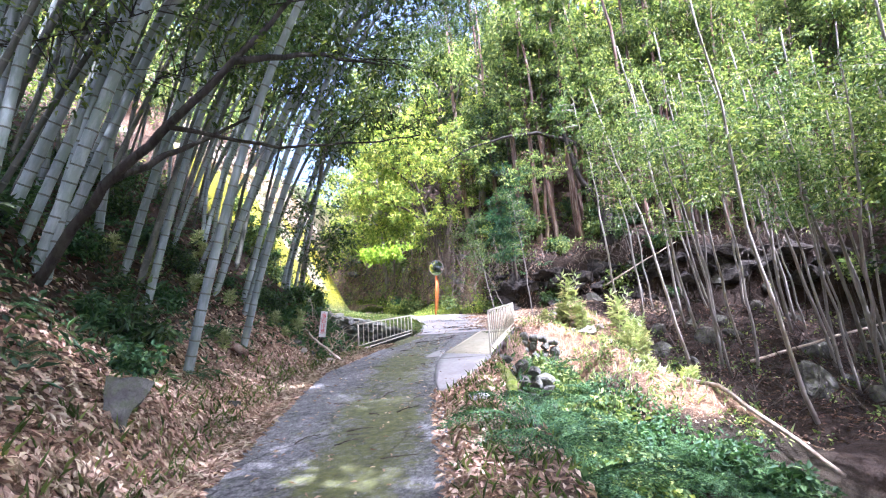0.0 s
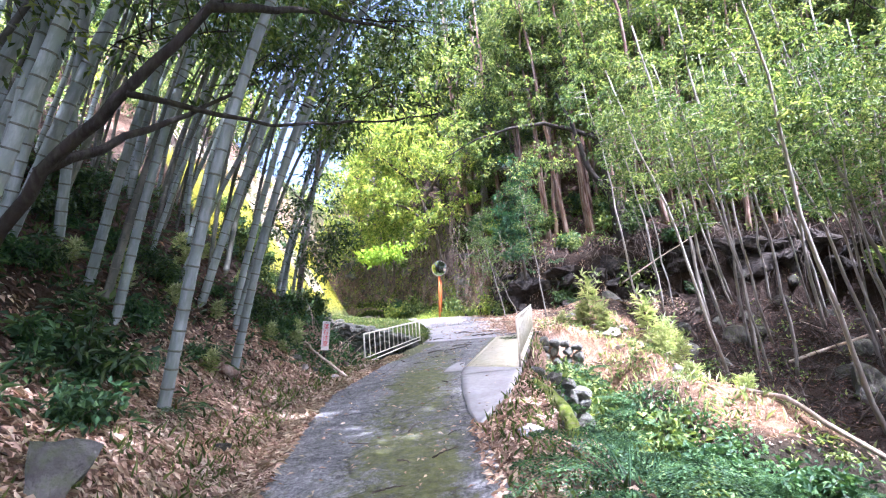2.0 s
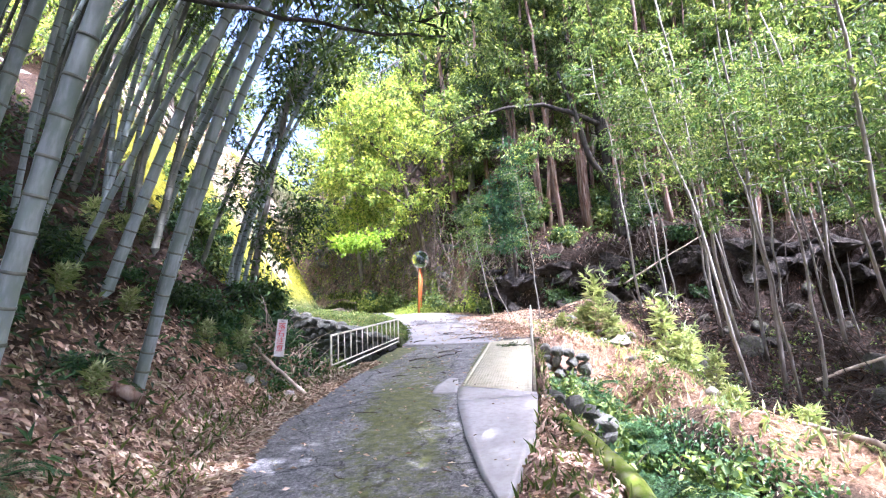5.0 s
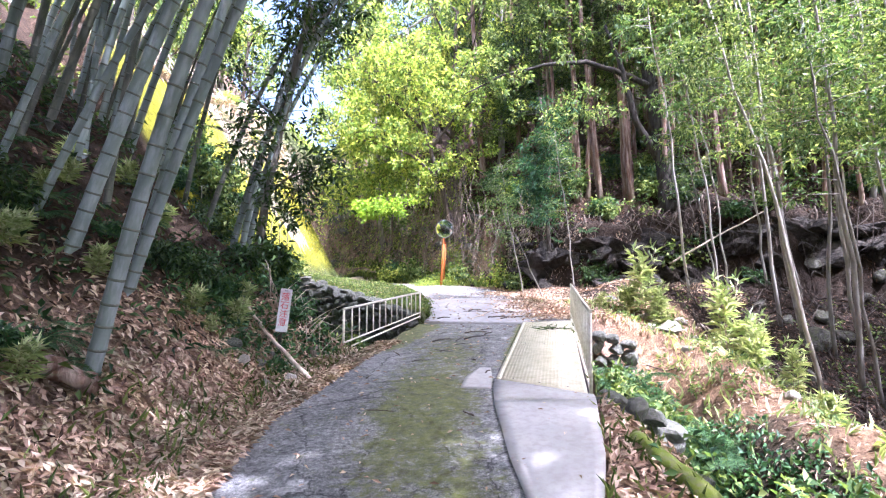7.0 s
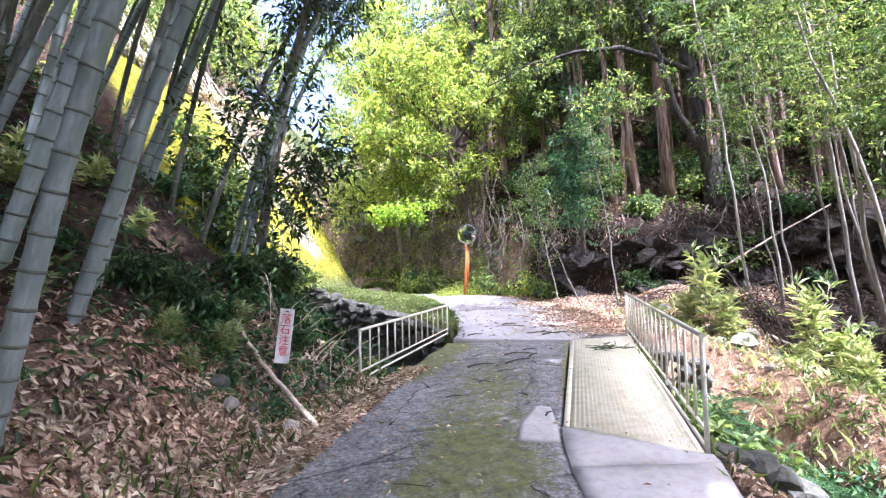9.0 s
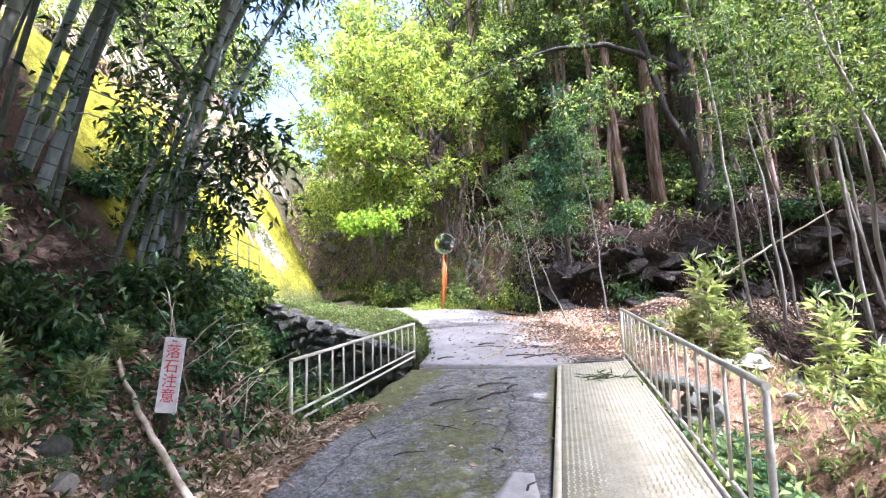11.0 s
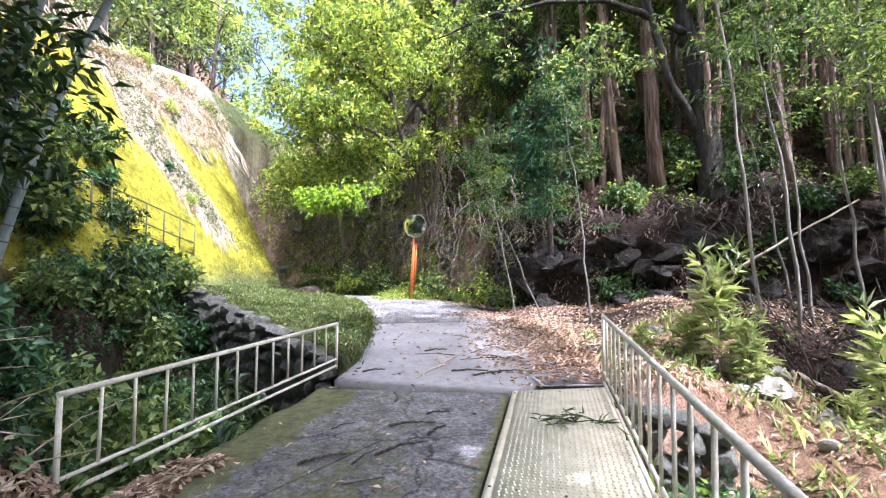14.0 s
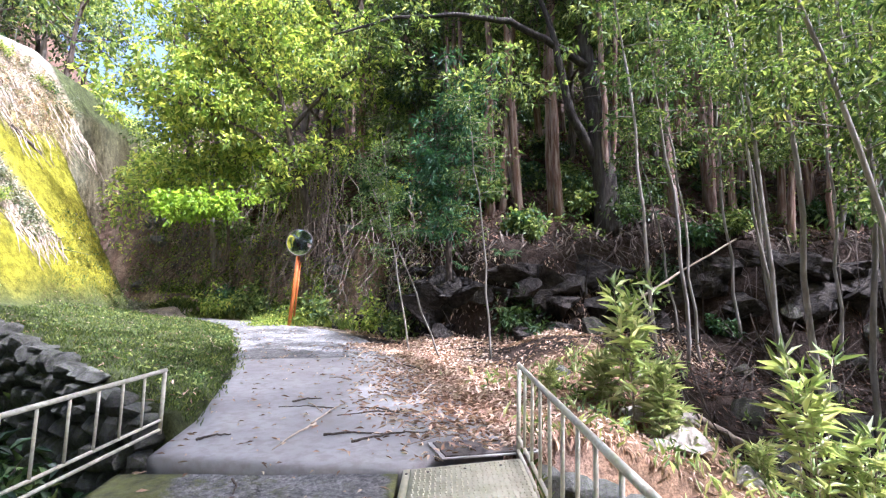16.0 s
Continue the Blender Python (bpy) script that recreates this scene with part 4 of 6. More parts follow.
# ---- evergreen that hangs over the road, and the leafy one by the sign ----
def free_tree(name, limbs, leaf_at, leafmat, bark, label, leaf, per, seed):
    """A tree whose limbs are given as lines of (x, y, z, radius)."""
    r = np.random.default_rng(seed)
    o = np.array(limbs[0][0][:3])
    ob = thing(name, o, label, "tree")
    for n, line in enumerate(limbs):
        p = np.array([q[:3] for q in line]) - o
        t = np.linspace(0, 1, len(p))
        tt = np.linspace(0, 1, 4 * len(p))
        pp = np.stack([np.interp(tt, t, p[:, k]) for k in range(3)], 1)
        pp[1:-1] = (pp[:-2] + 2 * pp[1:-1] + pp[2:]) / 4 + r.normal(0, 0.012, (len(pp) - 2, 3))
        v, f = tube(pp, np.interp(tt, t, [q[3] for q in line]), 9)
        put("trunk" if n == 0 else "limb", smooth(fast_mesh("limb", v, f, bark)), ob)
    twigs = []
    cs, rr = [], []
    for (a, b, radius, count) in leaf_at:
        a, b = np.array(a) - o, np.array(b) - o
        for i in range(count):
            c = a + (b - a) * r.uniform(0, 1)
            q = c + r.normal(0, radius, 3) * [1, 1, 0.6]
            twigs.append(tube([c, (c + q) / 2 + [0, 0, 0.05], q], [0.011, 0.007, 0.003], 4))
            cs.append(q)
            rr.append(r.uniform(0.16, 0.34))
    v, f = joined(twigs)
    tagged(put("twig", fast_mesh("twig", v, f, bark), ob), kind="stuff")
    v, f = clump_leaves(r, cs, rr, per, leaf[0], leaf[1], 0.7, 0.35)
    put("crown", fast_mesh("crown", v, f, leafmat), ob)
    return ob


free_tree("evergreen_tree", [
    [(-4.7, 5.6, lz(-4.7, 5.6) - 0.3, 0.062), (-3.7, 5.3, 3.0, 0.054), (-2.9, 5.2, 3.6, 0.048), (-2.2, 5.3, 4.4, 0.04), (-1.7, 5.9, 5.6, 0.026)],
    [(-2.9, 5.2, 3.6, 0.032), (-2.1, 6.4, 3.75, 0.02), (-1.2, 7.4, 4.1, 0.015), (-0.2, 8.2, 4.5, 0.012)],
    [(-2.2, 5.3, 4.4, 0.045), (-1.6, 6.6, 5.2, 0.03), (-0.6, 7.8, 5.6, 0.015)],
    [(-3.7, 5.3, 3.0, 0.05), (-3.2, 6.6, 4.0, 0.03), (-2.6, 7.6, 4.9, 0.015)]],
    [((-1.8, 6.8, 4.1), (-0.1, 8.4, 4.7), 0.42, 30), ((-1.4, 6.8, 5.3), (-0.4, 8.0, 5.7), 0.5, 13), ((-2.8, 6.8, 4.4), (-2.0, 8.2, 5.6), 0.5, 14), ((-2.0, 5.6, 5.2), (-1.5, 6.2, 6.4), 0.6, 8), ((-4.7, 5.0, 4.5), (-3.3, 5.6, 5.3), 0.5, 34), ((-3.8, 6.2, 4.7), (-2.8, 7.2, 5.4), 0.45, 18)],
    F_LAUREL, M_OAK, "dark leaning evergreen tree with boughs over the road", (0.11, 0.038), 20, 3)
free_tree("evergreen_tree", [
    [(-4.05, 13.5, lz(-4.05, 13.5) - 0.3, 0.085), (-3.75, 13.45, 3.4, 0.075), (-3.3, 13.4, 5.4, 0.06), (-2.9, 13.4, 7.4, 0.03)],
    [(-3.7, 13.4, 3.2, 0.03), (-3.2, 12.9, 3.4, 0.02), (-2.7, 12.7, 3.5, 0.01)],
    [(-3.5, 13.4, 4.4, 0.03), (-4.2, 13.0, 5.2, 0.015)],
    [(-3.2, 13.4, 6.0, 0.03), (-2.4, 13.2, 6.7, 0.012)]],
    [((-3.4, 13.1, 2.7), (-2.8, 12.8, 3.6), 0.30, 44), ((-3.9, 13.2, 3.4), (-3.4, 13.4, 5.2), 0.4, 24), ((-4.4, 13.0, 3.8), (-3.9, 13.2, 5.6), 0.5, 14), ((-3.1, 13.4, 6.0), (-2.4, 13.2, 7.4), 0.5, 26)],
    F_DARK, M_PALEBARK, "pale-stemmed evergreen tree with glossy leaves by the gully", (0.13, 0.046), 18, 4)

# ---- the great tree on the cut bank and the bright one behind the mirror ----
free_tree("oak_tree", [
    [(7.95, 22.0, lz(7.95, 22.0) - 0.4, 0.42), (7.85, 22.0, 5.2, 0.33), (7.7, 22.1, 6.8, 0.29), (7.4, 22.2, 8.9, 0.24), (7.0, 22.4, 11.5, 0.10)],
    [(7.3, 22.1, 8.7, 0.12), (6.1, 22.0, 9.2, 0.10), (4.9, 22.0, 9.55, 0.085), (3.4, 21.9, 9.4, 0.06), (1.7, 21.8, 8.9, 0.04), (0.4, 21.7, 8.2, 0.02)],
    [(7.7, 22.1, 5.8, 0.15), (6.7, 22.0, 7.4, 0.12), (6.3, 22.0, 9.2, 0.09), (5.7, 22.1, 11, 0.05)],
    [(7.2, 22.2, 8.4, 0.10), (8.6, 21.8, 10.0, 0.06), (9.8, 21.5, 11.0, 0.03)]],
    [((4.5, 21.9, 9.8), (0.4, 21.7, 8.6), 0.7, 26), ((6.6, 22.2, 10.5), (6.2, 22.2, 12.5), 1.3, 90), ((8.8, 21.8, 10.2), (10.0, 21.4, 11.5), 1.0, 70), ((5.4, 21.6, 7.6), (3.0, 21.4, 7.4), 0.6, 40)],
    F_GREEN, M_OAK, "great dark-barked oak with a long arching limb", (0.15, 0.06), 26, 8)
free_tree("broadleaf_tree", [
    [(0.3, 27.6, lz(0.3, 27.6) - 0.4, 0.17), (-0.2, 27.4, 5.2, 0.14), (-0.8, 27.2, 7.2, 0.11), (-1.6, 27.0, 10.0, 0.06)],
    [(-0.3, 27.2, 6.0, 0.08), (-1.8, 26.6, 7.2, 0.06), (-3.8, 26.2, 7.7, 0.04), (-5.2, 26.2, 8.0, 0.02)],
    [(-0.9, 27.2, 7.6, 0.10), (0.4, 26.8, 9.2, 0.06), (1.6, 26.4, 10.2, 0.03)],
    [(-1.2, 27.2, 8.4, 0.09), (-3.0, 26.8, 10.2, 0.05), (-4.4, 26.8, 11.6, 0.025)]],
    [((-2.0, 26.6, 7.6), (-5.4, 26.2, 8.4), 0.8, 120), ((-4.8, 27.8, 5.6), (-1.6, 27.4, 7.0), 0.6, 90), ((-1.4, 27.0, 5.4), (1.6, 26.4, 7.6), 0.55, 44), ((-0.4, 26.8, 8.6), (1.8, 26.4, 10.4), 1.0, 64), ((-2.6, 26.8, 9.8), (-4.8, 26.8, 12.0), 1.1, 130), ((-1.4, 27.0, 9.5), (-2.2, 27.0, 13.0), 1.2, 120)],
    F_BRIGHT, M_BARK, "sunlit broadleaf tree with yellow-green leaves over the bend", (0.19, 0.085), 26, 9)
free_tree("maple_tree", [
    [(-3.0, 30.3, lz(-3.0, 30.3) - 0.3, 0.06), (-2.8, 28.4, 4.9, 0.05), (-2.9, 26.3, 4.6, 0.03), (-3.3, 25.6, 4.65, 0.015)],
    [(-2.8, 26.8, 4.5, 0.02), (-2.1, 26.0, 4.7, 0.012)], [(-2.9, 26.3, 4.6, 0.02), (-4.1, 25.9, 4.6, 0.01)]],
    [((-4.3, 25.7, 4.55), (-1.9, 25.7, 4.8), 0.26, 60), ((-3.8, 25.5, 4.35), (-2.3, 25.5, 4.5), 0.2, 40)],
    F_MAPLE, M_BARK, "low maple branch with bright lime leaves in layers", (0.15, 0.10), 16, 10)

free_tree("conifer_tree", [
    [(3.5, 22.0, lz(3.5, 22.0) - 0.3, 0.09), (3.3, 21.7, 5.0, 0.07), (3.1, 21.5, 8.0, 0.03)],
    [(3.3, 21.7, 4.6, 0.03), (2.7, 21.0, 4.4, 0.012)], [(3.2, 21.6, 6.0, 0.03), (3.9, 21.0, 5.8, 0.012)]],
    [((2.9, 20.9, 3.6), (2.9, 21.1, 5.2), 0.32, 44), ((3.5, 21.0, 5.0), (3.3, 21.3, 7.4), 0.36, 50), ((2.6, 20.9, 4.6), (3.0, 21.2, 6.2), 0.3, 34)],
    F_BLUE, M_BARK, "feathery bluish-green conifer hanging over the cut bank", (0.17, 0.022), 30, 12)

# unseen tall tree beside the walker's start, added so its crown shades the lane
free_tree("camphor_tree", [
    [(7.4, 1.4, lz(7.4, 1.4) - 0.4, 0.36), (6.9, 1.9, 3.5, 0.30), (6.2, 2.6, 6.5, 0.25), (5.4, 3.4, 9.0, 0.18), (4.6, 4.2, 11.0, 0.10)],
    [(6.0, 2.8, 7.0, 0.15), (4.2, 2.6, 9.2, 0.10), (2.0, 1.6, 10.2, 0.05), (0.2, 0.6, 10.6, 0.02)],
    [(5.6, 3.2, 8.4, 0.15), (4.0, 5.4, 10.0, 0.10), (2.2, 7.4, 10.8, 0.06), (0.8, 8.6, 11.2, 0.03)],
    [(5.3, 3.5, 9.2, 0.13), (4.8, 6.8, 10.8, 0.09), (4.2, 9.6, 11.6, 0.06), (3.8, 12.6, 12.4, 0.04), (4.0, 16.0, 13.2, 0.02)],
    [(5.4, 3.4, 9.0, 0.12), (3.2, 4.4, 10.6, 0.07), (1.0, 4.8, 11.0, 0.03)],
    [(2.0, 1.6, 10.2, 0.05), (-0.6, 1.4, 11.0, 0.04), (-2.8, 1.8, 11.4, 0.02)],
    [(6.0, 2.8, 7.0, 0.14), (5.2, 0.4, 9.4, 0.10), (3.8, -2.6, 10.6, 0.06), (2.6, -5.2, 11.0, 0.03)]],
    [((4.2, 2.4, 10.4), (0.2, 0.8, 10.8), 0.8, 90), ((4.4, 4.4, 10.8), (0.6, 4.8, 11.2), 0.8, 110), ((4.4, 6.4, 11.0), (0.6, 8.2, 11.4), 0.9, 130), ((4.6, 8.4, 11.8), (1.6, 10.6, 12.0), 0.9, 120), ((4.8, 10.4, 12.4), (2.4, 13.0, 12.6), 0.9, 120), ((5.2, 13.0, 13.0), (3.2, 16.6, 13.6), 0.9, 110),
     ((1.0, 0.6, 10.9), (-3.0, 1.6, 11.4), 0.9, 120), ((5.4, -0.2, 10.6), (-0.4, -0.8, 11.0), 0.9, 150), ((5.2, -2.0, 10.8), (-1.0, -2.6, 11.2), 0.9, 150), ((5.0, -4.2, 10.9), (-0.6, -4.8, 11.2), 0.9, 130), ((6.4, 11.4, 12.7), (4.2, 15.8, 13.4), 0.8, 110), ((4.2, 2.6, 10.9), (0.4, 3.0, 11.2), 0.8, 90), ((5.6, 5.4, 11.4), (0.8, 6.4, 11.6), 0.8, 120), ((5.8, 7.8, 11.9), (2.4, 9.4, 12.2), 0.8, 120), ((6.0, 9.6, 12.4), (3.2, 11.6, 12.7), 0.8, 110)],
    F_GREEN, M_BARK, "unseen tall tree added to shade the lane with its crown", (0.22, 0.10), 34, 21)

# ---- wood on the hill ----
rnd = random.Random(23)
CEDARS = [cedar_sort(40 + i, h, r, lab, (F_LAUREL, F_GREEN, F_DARK)[i]) for i, (h, r, lab) in enumerate(((14, 0.13, "straight reddish cedar with bare lower trunk"), (12, 0.10, "slim cedar with pale flaking bark"), (16, 0.17, "tall cedar with brown fibrous bark")))]
for x, y, dx, s, k in ((6.85, 22.6, -0.07, 1, 0), (5.25, 23.2, 0, 1, 1), (9.7, 23.6, 0.03, 0.9, 1), (11.0, 23.2, -0.09, 1, 0), (12.2, 23.0, -0.07, 1, 2), (4.4, 24.0, 0, 1, 1), (7.3, 24.2, 0, 1, 0), (13.6, 23, -0.02, 1, 0), (6.0, 24.5, 0, 1, 2)):
    plant(CEDARS[k], x, y, dx, 0, rnd.uniform(0, 6), s)
spots = [(6.85, 22.6), (8.6, 22.2)]
tries = 0
while len(spots) < 74 and tries < 4000:
    tries += 1
    x = rnd.uniform(1.5, 27)
    y = float(cliff_y(x)) + 1.6 + rnd.uniform(0, 1) ** 1.3 * 15
    if all((x - a) ** 2 + (y - b) ** 2 > 1.1 for a, b in spots):
        spots.append((x, y))
        plant(CEDARS[rnd.randrange(3)], x, y, rnd.gauss(-0.03, 0.04), rnd.gauss(0, 0.03), rnd.uniform(0, 6), rnd.uniform(0.75, 1.15))
for i in range(26):
    x = 4.4 + i * 0.55 + rnd.uniform(-0.3, 0.3)
    y = float(cliff_y(x)) + rnd.uniform(1.0, 3.4)
    plant(CEDARS[rnd.choice((0, 1, 1))], x, y, rnd.gauss(-0.05, 0.05), rnd.gauss(0, 0.02), rnd.uniform(0, 6), rnd.uniform(0.7, 1.05))
for b in CEDARS:
    drop_sort(b)
BROAD = [broad_tree_sort(60, 9, 0.13, M_PALEBARK, F_BRIGHT, "sunlit young broadleaf tree with yellow-green crown", 55),
         broad_tree_sort(61, 10, 0.15, M_BARK, F_GREEN, "green broadleaf tree with dark trunk on the slope", 55),
         broad_tree_sort(62, 8, 0.12, M_BARK, F_DARK, "dark evergreen broadleaf tree on the slope", 55),
         broad_tree_sort(63, 7, 0.09, M_PALEBARK, F_GREEN, "slim green tree leaning from the bank", 45, (0.14, 0.06), 0.6)]
FAR = [broad_tree_sort(65, 9, 0.13, M_PALEBARK, F_BRIGHT, "sunlit broadleaf tree high on the wooded slope", 38, (0.27, 0.12), 1.15, depth=2),
       broad_tree_sort(66, 10, 0.15, M_BARK, F_GREEN, "green broadleaf tree high on the wooded slope", 38, (0.27, 0.12), 1.15, depth=2),
       broad_tree_sort(67, 8, 0.12, M_BARK, F_DARK, "dark evergreen tree high on the wooded slope", 38, (0.25, 0.11), 1.15, depth=2)]
for k, x, y, s in ((0, -3.6, 30.5, 1.1), (1, -5.2, 32.5, 1.1), (1, 3.6, 28.6, 0.8), (3, 2.4, 28.4, 0.75), (1, 0.6, 31.0, 1.3), (0, -2.8, 33.5, 1.4),
                   (2, 4.2, 27.4, 0.9), (1, 4.6, 28.5, 1.2), (0, 3.0, 31, 1.3), (1, 6.5, 27.5, 1.1), (1, 9.5, 27, 1.0), (1, 12.5, 26, 1.1),
                   (1, 15.0, 23, 1.1), (1, 17.5, 21, 1.0), (3, 14.0, 20.4, 0.9), (1, 20, 18.5, 1.1), (1, 22.5, 17, 1.2), (1, 25, 14.5, 1.2)):
    plant(BROAD[k], x, y, rnd.gauss(-0.04, 0.05), rnd.gauss(-0.04, 0.04), rnd.uniform(0, 6), s)
for i in range(46):
    x = rnd.uniform(-8, 34)
    y = float(cliff_y(x)) + rnd.uniform(9, 34)
    plant(FAR[rnd.choice((0, 0, 1, 1, 2))], x, y, 0, 0, rnd.uniform(0, 6), rnd.uniform(1.1, 1.7))
# trees on the bank above the grove, behind the slope and on the far hill
for i in range(26):
    y = rnd.uniform(-8, 16)
    x = float(left_edge(y)) - rnd.uniform(11, 22)
    plant(FAR[rnd.choice((0, 1, 2))], x, y, 0, 0, rnd.uniform(0, 6), rnd.uniform(0.9, 1.4))
for i in range(90):
    x, y = rnd.uniform(-75, -22), rnd.uniform(44, 95)
    if x > -0.36 * (y - 9) - 4:
        continue
    plant(FAR[rnd.choice((1, 1, 2, 0))], x, y, 0, 0, rnd.uniform(0, 6), rnd.uniform(1.3, 2.2))
for x, y, k in ((-15, 20, 1), (-13.5, 17, 2), (-19, 33, 1)):
    plant(BROAD[k], x, y, 0, 0, x, 0.9)
# behind and beside the walker: unseen trees added to shade the lane
for k, x, y, dx, dy, s in ((1, 4.6, -3.6, -0.1, 0.1, 1.4), (2, 2.2, -6.0, 0, 0.1, 1.5), (0, 7.4, -0.4, -0.12, 0.1, 1.5), (0, 10.2, 3.4, -0.1, 0.05, 1.6),
                           (1, -4.6, -3.6, 0.1, 0, 1.4), (2, -4.0, -7.0, 0, 0, 1.3), (1, 5.4, -8.0, 0, 0, 1.4)):
    plant(BROAD[k], x, y, dx, dy, rnd.uniform(0, 6), s)
# unseen trees added right of the hollow to keep the sun off it
for k, x, y, s in ((1, 12.8, 9.6, 1.2), (2, 15.4, 12.0, 1.3), (1, 17.4, 13.4, 1.2), (2, 11.6, 7.2, 1.1), (1, 14.2, 7.6, 1.3), (2, 19.4, 15.6, 1.2)):
    plant(BROAD[k], x, y, 0, 0, rnd.uniform(0, 6), s)
# unseen trees down the valley
for i in range(16):
    x, y = rnd.uniform(5, 22), rnd.uniform(-18, -6)
    plant(FAR[rnd.choice((0, 1, 2))], x, y, 0, 0, rnd.uniform(0, 6), rnd.uniform(0.9, 1.3))
for b in BROAD + FAR:
    drop_sort(b)

SLIM = [slender_sort(80, 9.5, 0.050, F_GREEN, "slender pale-stemmed tree leaning in the hollow"), slender_sort(81, 11.0, 0.060, F_GREEN, "tall thin tree with airy leaf sprays"),
        slender_sort(82, 7.5, 0.036, F_BAMBOO, "thin leaning sapling with fine leaves")]
for k, x, y, dx, s in ((1, 8.38, 14.9, -0.08, 1.0), (0, 7.36, 14.7, -0.22, 1.0), (0, 11.7, 14.8, -0.25, 1.1), (1, 12.9, 14.6, -0.12, 1.0), (0, 9.5, 15.0, -0.05, 1.0), (2, 6.95, 18.8, -0.10, 1.2), (2, 3.62, 19.3, -0.06, 0.7),
                       (2, 2.7, 19.6, -0.42, 0.55), (2, 2.2, 20.4, -0.2, 0.6), (0, 10.2, 16.8, -0.15, 1.0), (1, 12.4, 17.2, -0.1, 1.0), (0, 14.2, 15.6, -0.2, 1.1), (1, 15.6, 13.2, -0.15, 1.1), (0, 13.4, 12.2, -0.2, 1.0),
                       (1, 17, 14.5, -0.1, 1.1), (2, 10.8, 13.4, -0.18, 1.2), (0, 15.2, 16.8, -0.05, 1.0), (1, 8.9, 17.8, -0.1, 0.9), (0, 7.9, 19.2, -0.1, 0.9), (2, 9.8, 19.6, -0.08, 1.1), (2, 11.9, 19.0, -0.05, 1.2)):
    plant(SLIM[k], x, y, dx, rnd.gauss(0, 0.03), rnd.uniform(0, 6), s)
for i in range(40):
    x = rnd.uniform(7.5, 24)
    y = rnd.uniform(9, float(cliff_y(x)) - 0.5) if cliff_y(x) > 10 else 9.5
    plant(SLIM[rnd.randrange(3)], x, y, rnd.gauss(-0.14, 0.07), rnd.gauss(0, 0.04), rnd.uniform(0, 6), rnd.uniform(0.8, 1.2))
for b in SLIM:
    drop_sort(b)

# ---- undergrowth ----
FERNS = [fern_sort(90, 0.75, "lush green fern in the ditch beside the road"), fern_sort(91, 0.55, "small green fern among dry leaves"), fern_sort(92, 0.95, "large arching fern in the ditch")]
n = 0
while n < 190:
    y = rnd.uniform(1.8, 9.6)
    x = float(right_edge(y)) + (0.85 if y < 6.5 else 0.9) + rnd.uniform(0.0, 1) ** 1.2 * np.interp(y, [2, 6, 8, 9.6], [5.5, 4.5, 2.8, 1.6])
    plant(FERNS[rnd.randrange(3)], x, y, rnd.gauss(0, 0.15), rnd.gauss(0, 0.15), rnd.uniform(0, 6), rnd.uniform(0.8, 1.3))
    n += 1
for i in range(60):
    y = rnd.uniform(9.5, 14.4)
    x = float(right_edge(y)) + rnd.uniform(0.25, 2.3 if y < 12 else 1.4)
    plant(FERNS[rnd.randrange(3)], x, y, rnd.gauss(0, 0.2), rnd.gauss(0, 0.2), rnd.uniform(0, 6), rnd.uniform(0.7, 1.1))
for i in range(40):
    y = rnd.uniform(2, 12)
    x = float(left_edge(y)) - rnd.uniform(0.9, 4.5)
    plant(FERNS[1], x, y, 0.3, 0, rnd.uniform(0, 6), rnd.uniform(0.6, 1.0))
for i in range(36):
    x = rnd.uniform(-3, 5)
    y = float(cliff_y(x)) + rnd.uniform(-0.4, 1.6)
    plant(FERNS[rnd.randrange(3)], x, y, 0, -0.4, rnd.uniform(0, 6), rnd.uniform(0.5, 0.9))
for b in FERNS:
    drop_sort(b)
SHRUBS = [shrub_sort(100, 0.75, F_DARK, (0.14, 0.055), "dark glossy evergreen shrub in the gully"), shrub_sort(101, 0.7, F_GREEN, (0.12, 0.07), "green broad-leaved shrub in the gully"),
          shrub_sort(102, 0.5, F_FERN, (0.10, 0.06), "low leafy green undergrowth"), shrub_sort(103, 0.9, F_BRIGHT, (0.11, 0.06), "sunlit yellow-green shrub at the foot of the bank"),
          shrub_sort(104, 0.85, F_BLUE, (0.16, 0.03), "bluish-green feathery conifer bush")]
# gully beside the bridge and round the sign
n = 0
while n < 90:
    x, y = rnd.uniform(-8.5, -1.2), rnd.uniform(11.2, 20.5)
    s0, c0 = gully(x, y)
    if x > float(left_edge(y)) - 0.35 or c0 < 0.15 or c0 > 4.4 or (c0 > 3.2 and rnd.random() < 0.5) or (y < 12.8 and rnd.random() < 0.5):
        continue
    plant(SHRUBS[rnd.choice((0, 1, 1, 2, 2))], x, y, rnd.gauss(0.1, 0.1), rnd.gauss(-0.05, 0.1), rnd.uniform(0, 6), rnd.uniform(0.7, 1.45))
    n += 1
# leafy cover along the bank
for i in range(50):
    y = rnd.uniform(1.5, 12.5)
    d = rnd.uniform(0.8, 6.5)
    plant(SHRUBS[rnd.choice((0, 2, 2))], float(left_edge(y)) - d, y, 0.25, 0, rnd.uniform(0, 6), rnd.uniform(0.45, 0.95))
